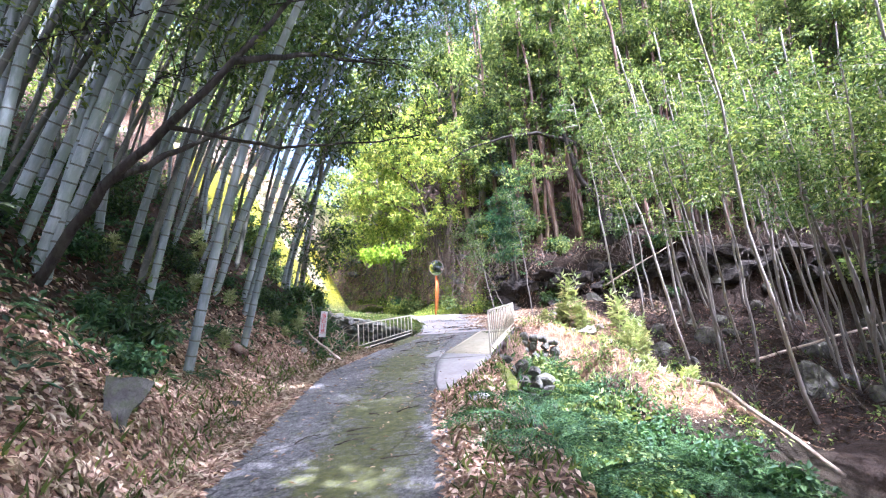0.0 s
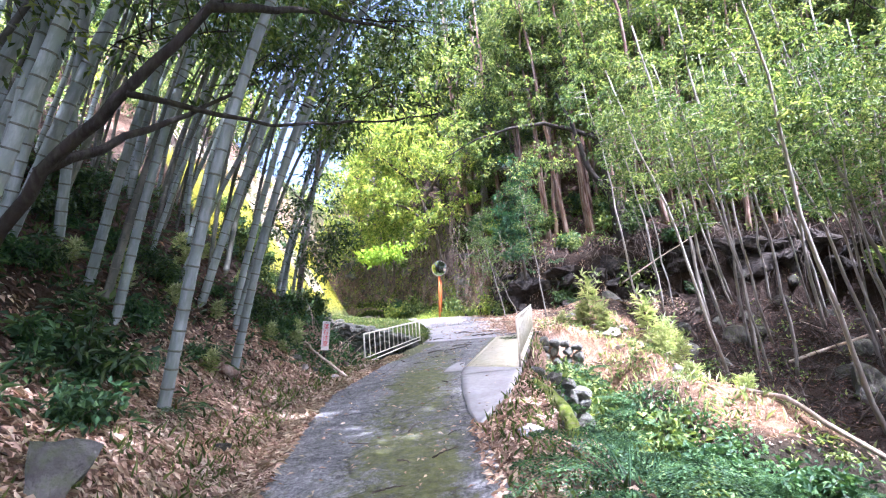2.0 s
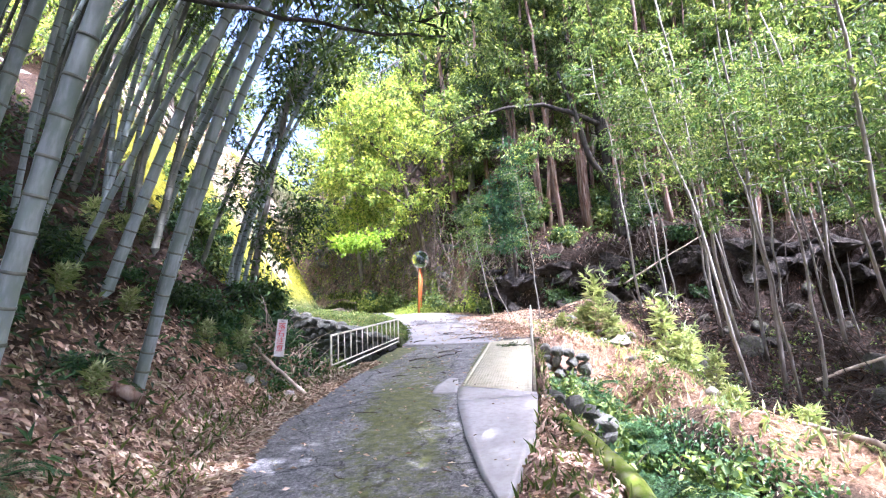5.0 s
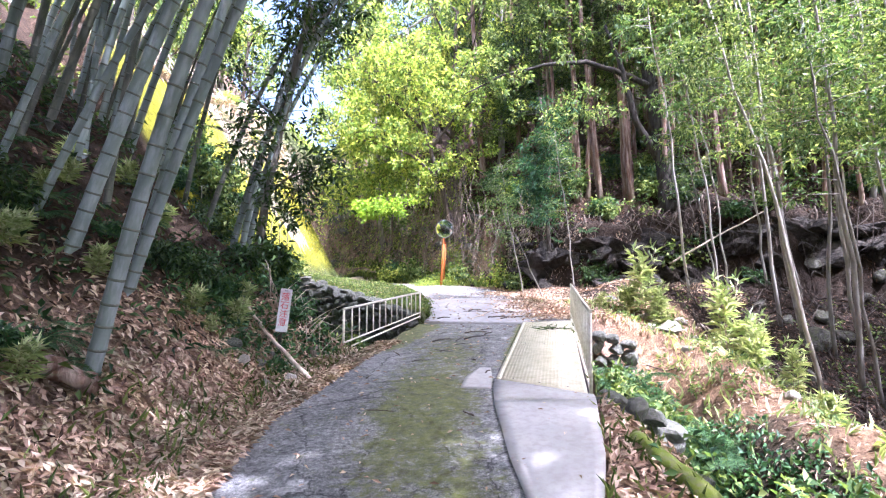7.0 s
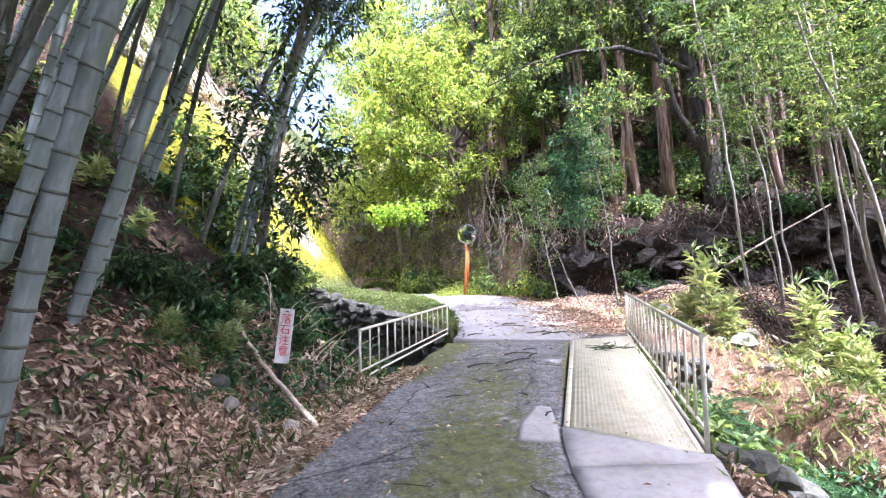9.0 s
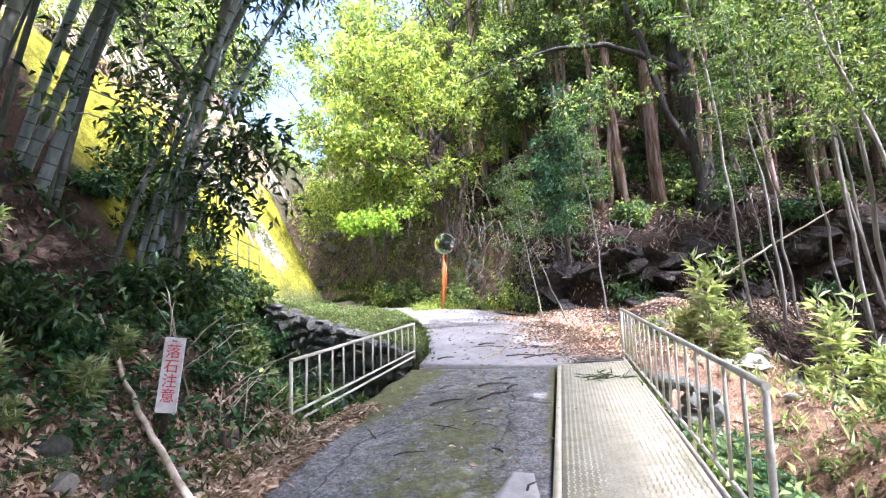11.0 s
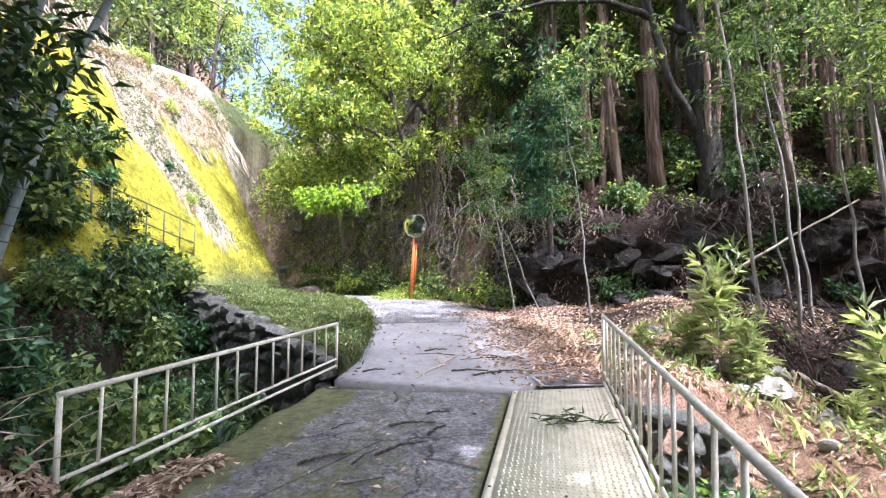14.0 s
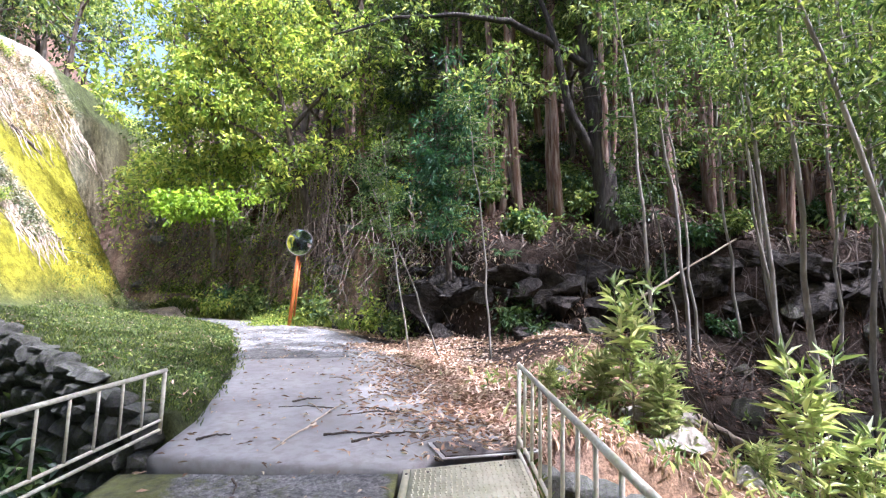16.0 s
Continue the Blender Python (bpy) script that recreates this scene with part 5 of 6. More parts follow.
# foot and lip of the cut bank
for i in range(70):
    x = rnd.uniform(-8, 16)
    y = float(cliff_y(x)) + rnd.choice((rnd.uniform(-0.6, 0.3), rnd.uniform(0.5, 3.0), rnd.uniform(1.5, 7)))
    if x > 2 and y < float(cliff_y(x)) + 0.4 and rnd.random() < 0.6:
        continue
    if -3 < x < 1.6 and y < float(cliff_y(x)) - 0.3:
        continue
    plant(SHRUBS[rnd.choice((1, 2, 3, 3, 1)) if x < 3 else rnd.choice((0, 1, 2, 1))], x, y, 0, -0.3, rnd.uniform(0, 6), rnd.uniform(0.8, 1.5))
for i in range(30):
    x = rnd.uniform(2, 26)
    y = float(cliff_y(x)) + rnd.uniform(2, 16)
    plant(SHRUBS[rnd.choice((0, 1, 2, 1))], x, y, 0, -0.2, rnd.uniform(0, 6), rnd.uniform(1.0, 2.0))
for x, y, s in ((2.5, 7.3, 1.5), (2.75, 7.0, 1.3), (2.3, 12.4, 1.3), (2.6, 11.2, 1.2), (2.5, 13.6, 1.2), (3.0, 12.6, 1.1), (1.9, 11.5, 1.0), (3.1, 9.4, 1.2)):
    plant(SHRUBS[1], x, y, 0, 0, x * 9, s)
for x, y, s in ((3.3, 8.2, 1.1), (3.5, 8.6, 0.9), (3.9, 7.4, 1.0), (4.4, 6.6, 1.1), (2.1, 10.9, 0.9)):
    plant(SHRUBS[2], x, y, 0, 0, x * 7, s)
# on the weathered strip and crest of the slope
for i in range(40):
    y = rnd.uniform(18, 31)
    x = rnd.uniform(-12, -6)
    z = lz(x, y)
    if z > float(np.interp(y, [17, 23, 24.5, 26.3, 30, 32], [8.4, 8.2, 7.7, 6.6, 7.2, 6.6])) or (abs(y - 23.8 - 0.45 * max(6 - z, 0)) < 0.8 and z > 3.5):
        plant(SHRUBS[rnd.choice((2, 3))], x, y, 0.8, 0, rnd.uniform(0, 6), rnd.uniform(0.25, 0.55))
for i in range(26):
    y = rnd.uniform(24, 33)
    plant(SHRUBS[3], -5.5 - (y - 27) * 0.5 + rnd.uniform(-0.6, 1.2) if y > 29.5 else rnd.uniform(-1.6, 0.8), y if y > 29.5 else rnd.uniform(25.9, 27.4), 0, -0.2, rnd.uniform(0, 6), rnd.uniform(0.4, 0.9))
for b in SHRUBS:
    drop_sort(b)
SASA = [sasa_sort(120, 1.9, "pale sunlit dwarf bamboo on the sandy heap"), sasa_sort(121, 1.0, "low clump of pale dwarf bamboo")]
for k, x, y, s in ((0, 4.25, 16.1, 1.15), (1, 4.05, 16.4, 0.8), (1, 4.6, 15.8, 0.8), (0, 5.35, 14.7, 1.12), (1, 5.5, 14.2, 0.8), (1, 5.0, 13.2, 0.7), (0, 5.1, 12.4, 0.6), (1, 4.6, 11.2, 0.6),
                   (1, 3.6, 16.9, 0.5), (1, 5.8, 15.6, 0.6), (1, 5.2, 10.4, 0.6), (0, 5.7, 14.35, 0.9), (0, 5.45, 13.9, 0.7), (0, 4.5, 15.75, 0.7)):
    plant(SASA[k], x, y, rnd.gauss(0.03, 0.05), 0, rnd.uniform(0, 6), s)
for i in range(18):
    y = rnd.uniform(8, 12)
    plant(SASA[1], float(left_edge(y)) - rnd.uniform(1.0, 4), y, 0.3, 0, rnd.uniform(0, 6), rnd.uniform(0.3, 0.5), label="dull dwarf bamboo tuft on the dark bank")
for b in SASA:
    drop_sort(b)

# ---- leaf litter and grass ----
def scatter(name, n, pick, size, mat, label, flat=0.35, seed=1, lift=0.012, category="leaf litter"):
    r = np.random.default_rng(seed)
    x, y = pick(r, n)
    z = land(x, y)
    on = (x > left_edge(y)) & (x < right_edge(y) + 0.02)
    z = np.where(on, road_z(x, y) + 0.012, z)
    gx_ = (land(x + 0.1, y) - land(x - 0.1, y)) / 0.2
    gy_ = (land(x, y + 0.1) - land(x, y - 0.1)) / 0.2
    a = r.uniform(0, 2 * np.pi, len(x))
    w = np.stack([np.cos(a), np.sin(a), np.where(on, 0, np.cos(a) * gx_ + np.sin(a) * gy_) + r.normal(0, flat, len(x))], 1)
    v, f = leaves(np.stack([x, y, z + lift + r.uniform(0, 0.03, len(x)) * ~on], 1), w, size[0], size[1], 0.12, r)
    ob = put(name, fast_mesh(name, v, f, mat))
    return tagged(ob, label, category, kind="stuff")


def by_bank(r, n):
    y = r.uniform(1.0, 13.2, n)
    d = np.abs(r.normal(0, 1, n)) ** 1.1 * np.interp(y, [1, 11, 13], [1.1, 0.9, 0.4]) - 0.28
    return left_edge(y) - d, y


def by_bank_far(r, n):
    y = r.uniform(1.0, 15, n)
    return left_edge(y) - r.uniform(0.8, 8, n), y


def by_verge(r, n):
    y = r.uniform(2.0, 9.8, n)
    return right_edge(y) + np.abs(r.normal(0, 0.55, n)) - 0.12 + np.where(y > 6.9, 0.16, 0), y


def by_heap(r, n):
    y = r.uniform(14.8, 21.5, n)
    x = right_edge(y) + r.normal(0.5, 0.6, n) - np.interp(y, [14.8, 16, 19, 21], [0.2, 0.5, 0.3, 0.0])
    return x, y


def by_slope(r, n):
    x = r.uniform(3.2, 6.6, n)
    return x, r.uniform(8.5, 19, n)


def by_wood(r, n):
    x = r.uniform(-2, 20, n)
    return x, cliff_y(x) + 0.8 + r.uniform(0, 9, n)


def on_road(r, n):
    y = r.uniform(1.5, 26, n)
    f = r.uniform(0, 1, n)
    return left_edge(y) + (np.minimum(right_edge(y), 1.9) - left_edge(y)) * f, y


scatter("leaf_litter", 34000, by_bank, (0.095, 0.034), F_DRY, "dry brown bamboo leaves lying thick beside the road", flat=0.17, seed=1)
scatter("leaf_litter", 9000, by_bank, (0.10, 0.03), F_BRUSH, "pale curled leaves on top of the thick litter", flat=0.3, seed=11, lift=0.03)
scatter("leaf_litter", 12000, by_bank_far, (0.11, 0.034), F_DRYSHADE, "dry brown leaves on the shaded bank", seed=2)
scatter("leaf_litter", 4500, by_verge, (0.085, 0.034), F_DRY, "dry brown leaves on the stony verge", seed=3)
scatter("leaf_litter", 9000, by_heap, (0.10, 0.03), F_DRY, "reddish dead leaves drifted over the concrete's edge", seed=4)
scatter("leaf_litter", 4200, by_slope, (0.085, 0.022), F_DRY, "pale dead leaves and stalks on the sandy heap", seed=5)
scatter("leaf_litter", 14000, by_wood, (0.15, 0.05), F_DRYSHADE, "brown leaves on the floor of the wood", seed=6)
def by_hollow(r, n):
    x = r.uniform(6.3, 15, n)
    return x, r.uniform(9.5, 19.5, n)


scatter("leaf_litter", 9000, by_hollow, (0.12, 0.035), F_DRYSHADE, "brown leaves strewn in the dark hollow", seed=8)
scatter("leaf_litter", 900, on_road, (0.07, 0.022), F_DRY, "stray dry leaves scattered on the asphalt", seed=7, flat=0.08)


def by_bank_foot(r, n):
    x = r.uniform(1.2, 9, n)
    return x, cliff_y(x) - r.uniform(-0.35, 1.5, n)


scatter("leaf_litter", 5200, by_bank_foot, (0.11, 0.032), F_DRY, "reddish dead leaves at the foot of the cut bank", seed=10)


def blades(name, n, pick, height, mat, label, seed):
    r = np.random.default_rng(seed)
    x, y = pick(r, n)
    z = np.where((x > left_edge(y)) & (x < right_edge(y)), road_z(x, y), land(x, y))
    w = np.stack([r.normal(0, 0.4, n), r.normal(0, 0.4, n), np.ones(n)], 1)
    v, f = leaves(np.stack([x, y, z - 0.01], 1), w, height, height * 0.13, 0.3, r)
    return tagged(put(name, fast_mesh(name, v, f, mat)), label, "grass", kind="stuff")


def on_strip(r, n):
    y = r.uniform(16.2, 28, 3 * n)
    x = left_edge(y) - r.uniform(0, 1, 3 * n) ** 1.3 * 4.2 + np.abs(r.normal(0, 0.10, 3 * n)) * (bumps(y * 0, y, 3.0) > -0.3)
    s, c = gully(x, y)
    k = (c < -0.15) & (x > -7)
    return np.resize(x[k], n), np.resize(y[k], n)


def by_mirror(r, n):
    x = r.uniform(-5.5, 1.4, n)
    return x, cliff_y(x) - r.uniform(0.0, 0.9, n)


def by_edges(r, n):
    y = r.uniform(1.5, 15.5, n)
    side = r.uniform(0, 1, n) < 0.6
    return np.where(side, left_edge(y) - np.abs(r.normal(0.1, 0.5, n)), right_edge(y) + np.abs(r.normal(0.5, 0.35, n))), y


def on_heap(r, n):
    return r.normal(4.4, 0.9, n), r.uniform(9, 18, n)


blades("grass", 16000, on_strip, 0.075, F_GRASS, "short green grass strip above the stone wall", 31)
blades("grass", 5000, by_mirror, 0.26, F_GRASS, "sunlit tall grass at the foot of the bank", 32)
blades("grass", 3500, by_edges, 0.14, F_GRASS, "thin grass tufts at the road's edge", 33)
blades("grass", 700, on_heap, 0.22, F_SASA, "pale grass sprouting on the sandy heap", 34)


scatter("leaf_litter", 450, on_strip, (0.08, 0.026), F_DRY, "dry leaves caught in the grass above the wall", seed=9)


# ---- low green cover, too thick to count ----
def cover(name, n, pick, size, per, leaf, mat, label, seed):
    r = np.random.default_rng(seed)
    x, y = pick(r, n)
    z = land(x, y) + size * 0.45
    v, f = clump_leaves(r, np.stack([x, y, z], 1), r.uniform(0.5, 1.2, len(x)) * size, per, leaf[0], leaf[1], 0.8, 0.3)
    return tagged(put(name, fast_mesh(name, v, f, mat)), label, "undergrowth", kind="stuff")


def on_upper_bank(r, n):
    y = r.uniform(1, 14, n)
    return left_edge(y) - 0.9 - r.uniform(0, 1, n) ** 0.8 * 8, y


def on_lip(r, n):
    x = np.where(r.uniform(0, 1, n) < 0.75, r.uniform(-7, 4, n), r.uniform(4, 18, n))
    return x, cliff_y(x) + r.uniform(0.7, 3.5, n)


def on_hillside(r, n):
    x = r.uniform(-8, 30, n)
    return x, cliff_y(x) + r.uniform(3, 26, n)


def on_foot(r, n):
    x = r.uniform(-6.5, 2.2, n)
    return x, cliff_y(x) + r.uniform(-0.5, 0.9, n)


def in_gully(r, n):
    s, c = r.uniform(0.2, 7, n), r.uniform(0.2, 3.6, n)
    x, y = -1.1 - 0.69 * s - 0.73 * c, 16.4 + 0.73 * s - 0.69 * c
    k = x < left_edge(y) - 0.25
    return x[k], y[k]


def in_ditch(r, n):
    y = r.uniform(2, 14.3, n)
    return right_edge(y) + np.where(y < 8, 1.0, np.where(y < 9.5, 0.6, 0.3)) + r.uniform(0, 1, n) * np.interp(y, [2, 7, 9, 11, 14], [5.5, 3.8, 2.6, 2.2, 1.2]), y


def on_far_bank(r, n):
    y = r.uniform(-2, 17, n)
    return left_edge(y) - r.uniform(7, 26, n), y


def on_bend(r, n):
    x = r.uniform(-17, 1, n)
    return x, cliff_y(x) + 0.5 + r.uniform(0, 1, n) ** 1.4 * 9


cover("undergrowth", 600, on_far_bank, 0.6, 18, (0.20, 0.08), F_GREEN, "green undergrowth above the bamboo grove", 47)
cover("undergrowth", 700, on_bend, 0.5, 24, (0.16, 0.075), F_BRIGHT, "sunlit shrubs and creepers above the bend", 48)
def round_sign(r, n):
    y = r.uniform(10.9, 13.4, n)
    return left_edge(y) - r.uniform(0.35, 2.4, n), y


cover("undergrowth", 800, on_upper_bank, 0.22, 13, (0.12, 0.045), F_DARK, "dark low leaves on the shaded bank", 41)
cover("undergrowth", 260, on_upper_bank, 0.18, 13, (0.16, 0.028), F_FERN, "green grassy leaves on the shaded bank", 49)
cover("undergrowth", 130, by_hollow, 0.22, 16, (0.11, 0.05), F_GREEN, "scattered green seedlings in the hollow", 53)
cover("undergrowth", 170, on_strip, 0.10, 14, (0.06, 0.035), F_GREEN, "low weeds in the grass above the wall", 52)
cover("undergrowth", 190, round_sign, 0.15, 16, (0.085, 0.05), F_FERN, "low green leaves round the warning sign", 50)
cover("undergrowth", 420, on_lip, 0.34, 22, (0.13, 0.06), F_GREEN, "green leaves along the lip of the cut bank", 42)
cover("undergrowth", 900, on_hillside, 0.6, 20, (0.22, 0.10), F_GREEN, "green understorey on the wooded hillside", 43)
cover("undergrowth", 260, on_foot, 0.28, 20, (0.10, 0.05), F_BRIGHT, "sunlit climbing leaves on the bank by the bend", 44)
def on_face(r, n):
    x = r.uniform(-7, 3.2, n)
    return x, cliff_y(x) + r.uniform(-0.1, 0.9, n)


cover("undergrowth", 420, on_face, 0.2, 18, (0.10, 0.05), F_GREEN, "green climbers hanging on the earth bank", 51)
cover("undergrowth", 420, in_gully, 0.28, 20, (0.10, 0.06), F_FERN, "broad green leaves filling the gully", 45)
cover("undergrowth", 700, in_ditch, 0.24, 20, (0.09, 0.05), F_FERN, "thick green leaves filling the ditch", 46)


def on_bare_strip(r, n):
    z = r.uniform(3.3, 8.2, n)
    y = 23.8 + 0.45 * np.maximum(6 - z, 0) + r.normal(0, 0.42, n)
    return -5.9 - (z - 2.3 - 0.12 * (y - 26.5)) / 1.82, y


def on_slope_top(r, n):
    y = r.uniform(18, 31, n)
    z = np.interp(y, [17, 23, 24.5, 26.3, 30, 32], [8.4, 8.2, 7.7, 6.6, 7.2, 6.6]) + r.uniform(-0.2, 2.6, n)
    z = np.minimum(z, np.interp(y, [10, 22.8, 28.8, 31], [7.5, 8.6, 10.2, 10.6]) - 0.3)
    return -5.9 - (z - 2.3 - 0.12 * (y - 26.5)) / 1.82, y


def on_slope_edge(r, n):
    z = r.uniform(2.4, 9.5, n)
    y = 30.6 + r.normal(0, 0.7, n)
    return -5.9 - (z - 2.3 - 0.12 * (y - 26.5)) / 1.82, y


def on_sand(r, n):
    y = r.uniform(8, 18, n)
    return np.interp(y, [8, 12, 18], [4.6, 4.6, 4.0]) + r.normal(0, 0.8, n), y


def in_back(r, n):
    x = r.uniform(-6.5, 4.5, n)
    return x, cliff_y(x) + r.uniform(0.3, 3.0, n)


cover("undergrowth", 330, on_bare_strip, 0.13, 24, (0.075, 0.04), F_GREY, "dusty grey-green creepers on the bare strip of the slope", 61)
cover("undergrowth", 520, on_slope_top, 0.15, 20, (0.10, 0.03), F_BRUSH, "dry pinkish brush along the top of the slope", 62)
cover("undergrowth", 240, on_slope_top, 0.16, 18, (0.08, 0.04), F_GREY, "dusty green weeds along the top of the slope", 63)
cover("undergrowth", 260, on_slope_edge, 0.22, 22, (0.09, 0.045), F_GREY, "dusty creepers over the far edge of the slope", 64)
cover("undergrowth", 150, on_sand, 0.14, 18, (0.10, 0.035), F_GREEN, "green weeds sprouting on the sandy heap", 65)
cover("undergrowth", 190, in_back, 0.34, 22, (0.13, 0.055), F_LAUREL, "glossy evergreen leaves crowding the bank by the bend", 66)


cover("undergrowth", 240, on_face, 0.2, 18, (0.15, 0.02), F_BRUSH, "dry rootlets and straw hanging on the earth bank", 67)
cover("undergrowth", 200, in_back, 0.26, 18, (0.16, 0.02), F_DRYSHADE, "brown dead fronds on the earth bank by the bend", 68)


# ---- stones ----
def stone_mesh(seed, mat, cuts=3, rough=0.22, flat=0.75):
    r = np.random.default_rng(seed)
    bm = bmesh.new()
    bmesh.ops.create_icosphere(bm, subdivisions=cuts, radius=1)
    off = Vector(r.uniform(-50, 50, 3))
    planes = [(Vector(r.normal(0, 1, 3)).normalized(), r.uniform(0.40, 0.78)) for _ in range(12)]
    for v in bm.verts:
        p = v.co.copy()
        for nrm, d in planes:
            k = p.dot(nrm)
            if k > d:
                p -= nrm * (k - d) * 0.9
        p *= 1 + rough * 0.5 * noise.noise(p * 1.7 + off) + rough * 0.25 * noise.noise(p * 5 + off)
        v.co = (p.x, p.y, p.z * flat)
    me = bpy.data.meshes.new("stone")
    bm.to_mesh(me)
    bm.free()
    me.materials.append(mat)
    return me


GREY = [stone_mesh(i, M_STONE, 2) for i in range(4)]
PALE = [stone_mesh(10 + i, M_PALE) for i in range(3)]
BIG = stone_mesh(33, M_ROCK, 4, 0.3, 0.85)
DARK = [stone_mesh(60 + i, M_ROCK, 2) for i in range(4)]
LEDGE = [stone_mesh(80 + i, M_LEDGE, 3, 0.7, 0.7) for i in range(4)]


def stone(me, x, y, size, label, z=None, group="", name="stone", sq=(1, 1, 1)):
    ob = put(name, me)
    z = lz(x, y) if z is None else z
    ob.matrix_basis = Matrix.Translation((x, y, z + size * 0.12)) @ Euler((rnd.uniform(-0.3, 0.3), rnd.uniform(-0.3, 0.3), rnd.uniform(0, 6))).to_matrix().to_4x4() @ Matrix.Diagonal((size * sq[0], size * sq[1], size * sq[2], 1))
    return tagged(ob, label, "stone", group)


stone(BIG, 9.7, 12.9, 0.66, "large grey mossy boulder in the dark hollow", name="boulder")
stone(BIG, 6.4, 20.1, 0.6, "grey boulder under the cut bank", name="boulder")
stone(DARK[1], 12.3, 16.2, 0.7, "grey rounded boulder in the hollow", name="boulder")
stone(DARK[2], 9.2, 17.0, 0.55, "grey boulder in the hollow", name="boulder")
bm = box_bm(0.34, 0.11, 0.60)
bmesh.ops.subdivide_edges(bm, edges=bm.edges[:], cuts=5, use_grid_fill=True)
for v in bm.verts:
    v.co.x *= 0.72 + 0.5 * (v.co.z + 0.3) / 0.6
    v.co += Vector(noise.noise_vector(v.co * 4)) * 0.07 + Vector(noise.noise_vector(v.co * 16)) * 0.010
slab_me = bpy.data.meshes.new("slab")
bm.to_mesh(slab_me)
bm.free()
slab_me.materials.append(M_STONE)
slab = put("stone_slab", slab_me)
slab.matrix_basis = Matrix.Translation((-2.84, 4.42, lz(-2.8, 4.35) + 0.14)) @ Euler((radians(-16), radians(22), radians(38))).to_matrix().to_4x4() @ Matrix.Scale(0.8, 4)
tagged(slab, "flat grey stone slab set upright in the leafy bank", "stone")
stone(GREY[3], -2.85, 6.7, 0.13, "dark stone lying in dry leaves")
stone(GREY[2], 4.0, 17.4, 0.22, "dark grey rock on the heap behind the railing")
bag = put("plastic_bag", smooth(stone_mesh(95, M_SIGN, 4, 0.9, 0.7)))
bag.matrix_basis = Matrix.Translation((0.47, 6.5, lz(0.47, 6.5) + 0.05)) @ Matrix.Diagonal((0.13, 0.10, 0.11, 1))
tagged(bag, "crumpled white plastic bag on the leafy verge", "plastic bag")
for x, y, s in ((-3.1, 10.75, 0.13), (-2.95, 10.95, 0.10), (-2.75, 10.6, 0.09), (-2.55, 10.9, 0.12), (-2.45, 11.15, 0.10), (-2.65, 11.35, 0.12), (-3.3, 10.9, 0.14), (-2.4, 10.5, 0.08), (-2.9, 11.3, 0.09)):
    stone(PALE[rnd.randrange(3)] if rnd.random() < 0.5 else GREY[rnd.randrange(4)], x, y, s, "rounded stone at the foot of the bank", group="stones by the road")
for x, y, s in ((4.65, 15.6, 0.34), (4.95, 15.0, 0.30), (4.4, 16.2, 0.2), (5.3, 14.2, 0.22), (4.1, 15.4, 0.15), (5.0, 13.2, 0.2), (4.7, 12.0, 0.16), (5.5, 12.6, 0.2), (5.2, 10.8, 0.2), (4.9, 17.0, 0.2), (4.4, 14.4, 0.12), (4.8, 14.0, 0.1), (5.2, 16.2, 0.16)):
    stone(PALE[rnd.randrange(3)], x, y, s, "pale sunlit rock in the sandy heap", group="rocks of the heap")
for x, y, s in ((0.95, 6.65, 0.14), (1.0, 7.2, 0.10), (1.08, 8.05, 0.12), (0.8, 6.0, 0.09), (0.95, 5.3, 0.1), (1.0, 7.7, 0.09)):
    stone(GREY[rnd.randrange(4)], x, y, s, "mossy stone along the verge", group="stones of the verge")
for i in range(40):
    x = rnd.uniform(7, 16)
    y = rnd.uniform(12, float(cliff_y(x)) + 0.3)
    stone(DARK[rnd.randrange(4)], x, y, rnd.uniform(0.12, 0.5), "grey rock in the dark hollow", group="rocks of the hollow")
for i in range(34):
    x = rnd.uniform(0.8, 9)
    y = float(cliff_y(x)) + rnd.uniform(-0.7, 0.5)
    stone(LEDGE[rnd.randrange(4)], x, y, rnd.uniform(0.12, 0.4), "earthy rock in the cut bank, darkened for the recess shade", group="rocks of the cut bank")
for i in range(34):
    x = rnd.uniform(-6.5, 1.5)
    y = float(cliff_y(x)) + rnd.uniform(0.1, 1.5)
    stone(GREY[rnd.randrange(4)], x, y, rnd.uniform(0.15, 0.5), "grey rock jutting from the earth bank", group="rocks of the earth bank", sq=(1.2, 0.8, 0.9))
# ledges whose black colour draws the shaded recess under the lip
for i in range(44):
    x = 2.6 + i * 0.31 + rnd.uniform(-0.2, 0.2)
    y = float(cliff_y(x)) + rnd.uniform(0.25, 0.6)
    stone(LEDGE[rnd.randrange(4)], x, y, rnd.uniform(0.6, 1.1), "large dark ledge of rock in the cut bank, blackened for the recess shade", z=rnd.uniform(1.2, 2.7) + (0.4 if x > 8 else 0), group="ledges of the cut bank", sq=(1.3, 0.6, rnd.uniform(0.7, 1.1)))


# mossy kerb along the verge
KX, KY, KZ = strip_grid([(0.80, 6.3), (0.92, 7.2), (0.93, 8.0), (0.90, 8.8)], [(0.93, 6.25), (1.07, 7.2), (1.08, 8.0), (1.03, 8.8)], 0.07, 5, 0.0)
KZ = KZ + 0.03 * np.sin(np.linspace(0, np.pi, KX.shape[1]))[None] + bumps(KX, KY, 6.0) * 0.012
M_MOSSY = surface("green_moss", (0.12, 0.17, 0.015), (0.24, 0.29, 0.03), 7, (0.20, 0.18, 0.13), 14, 0.6, 0.95, 0.7, 60, dist=0.02)
tagged(put("kerb", smooth(slab_mesh("kerb", KX, KY, KZ, M_MOSSY, 0.22))), "low stone kerb thick with bright green moss", "kerb", kind="structure")


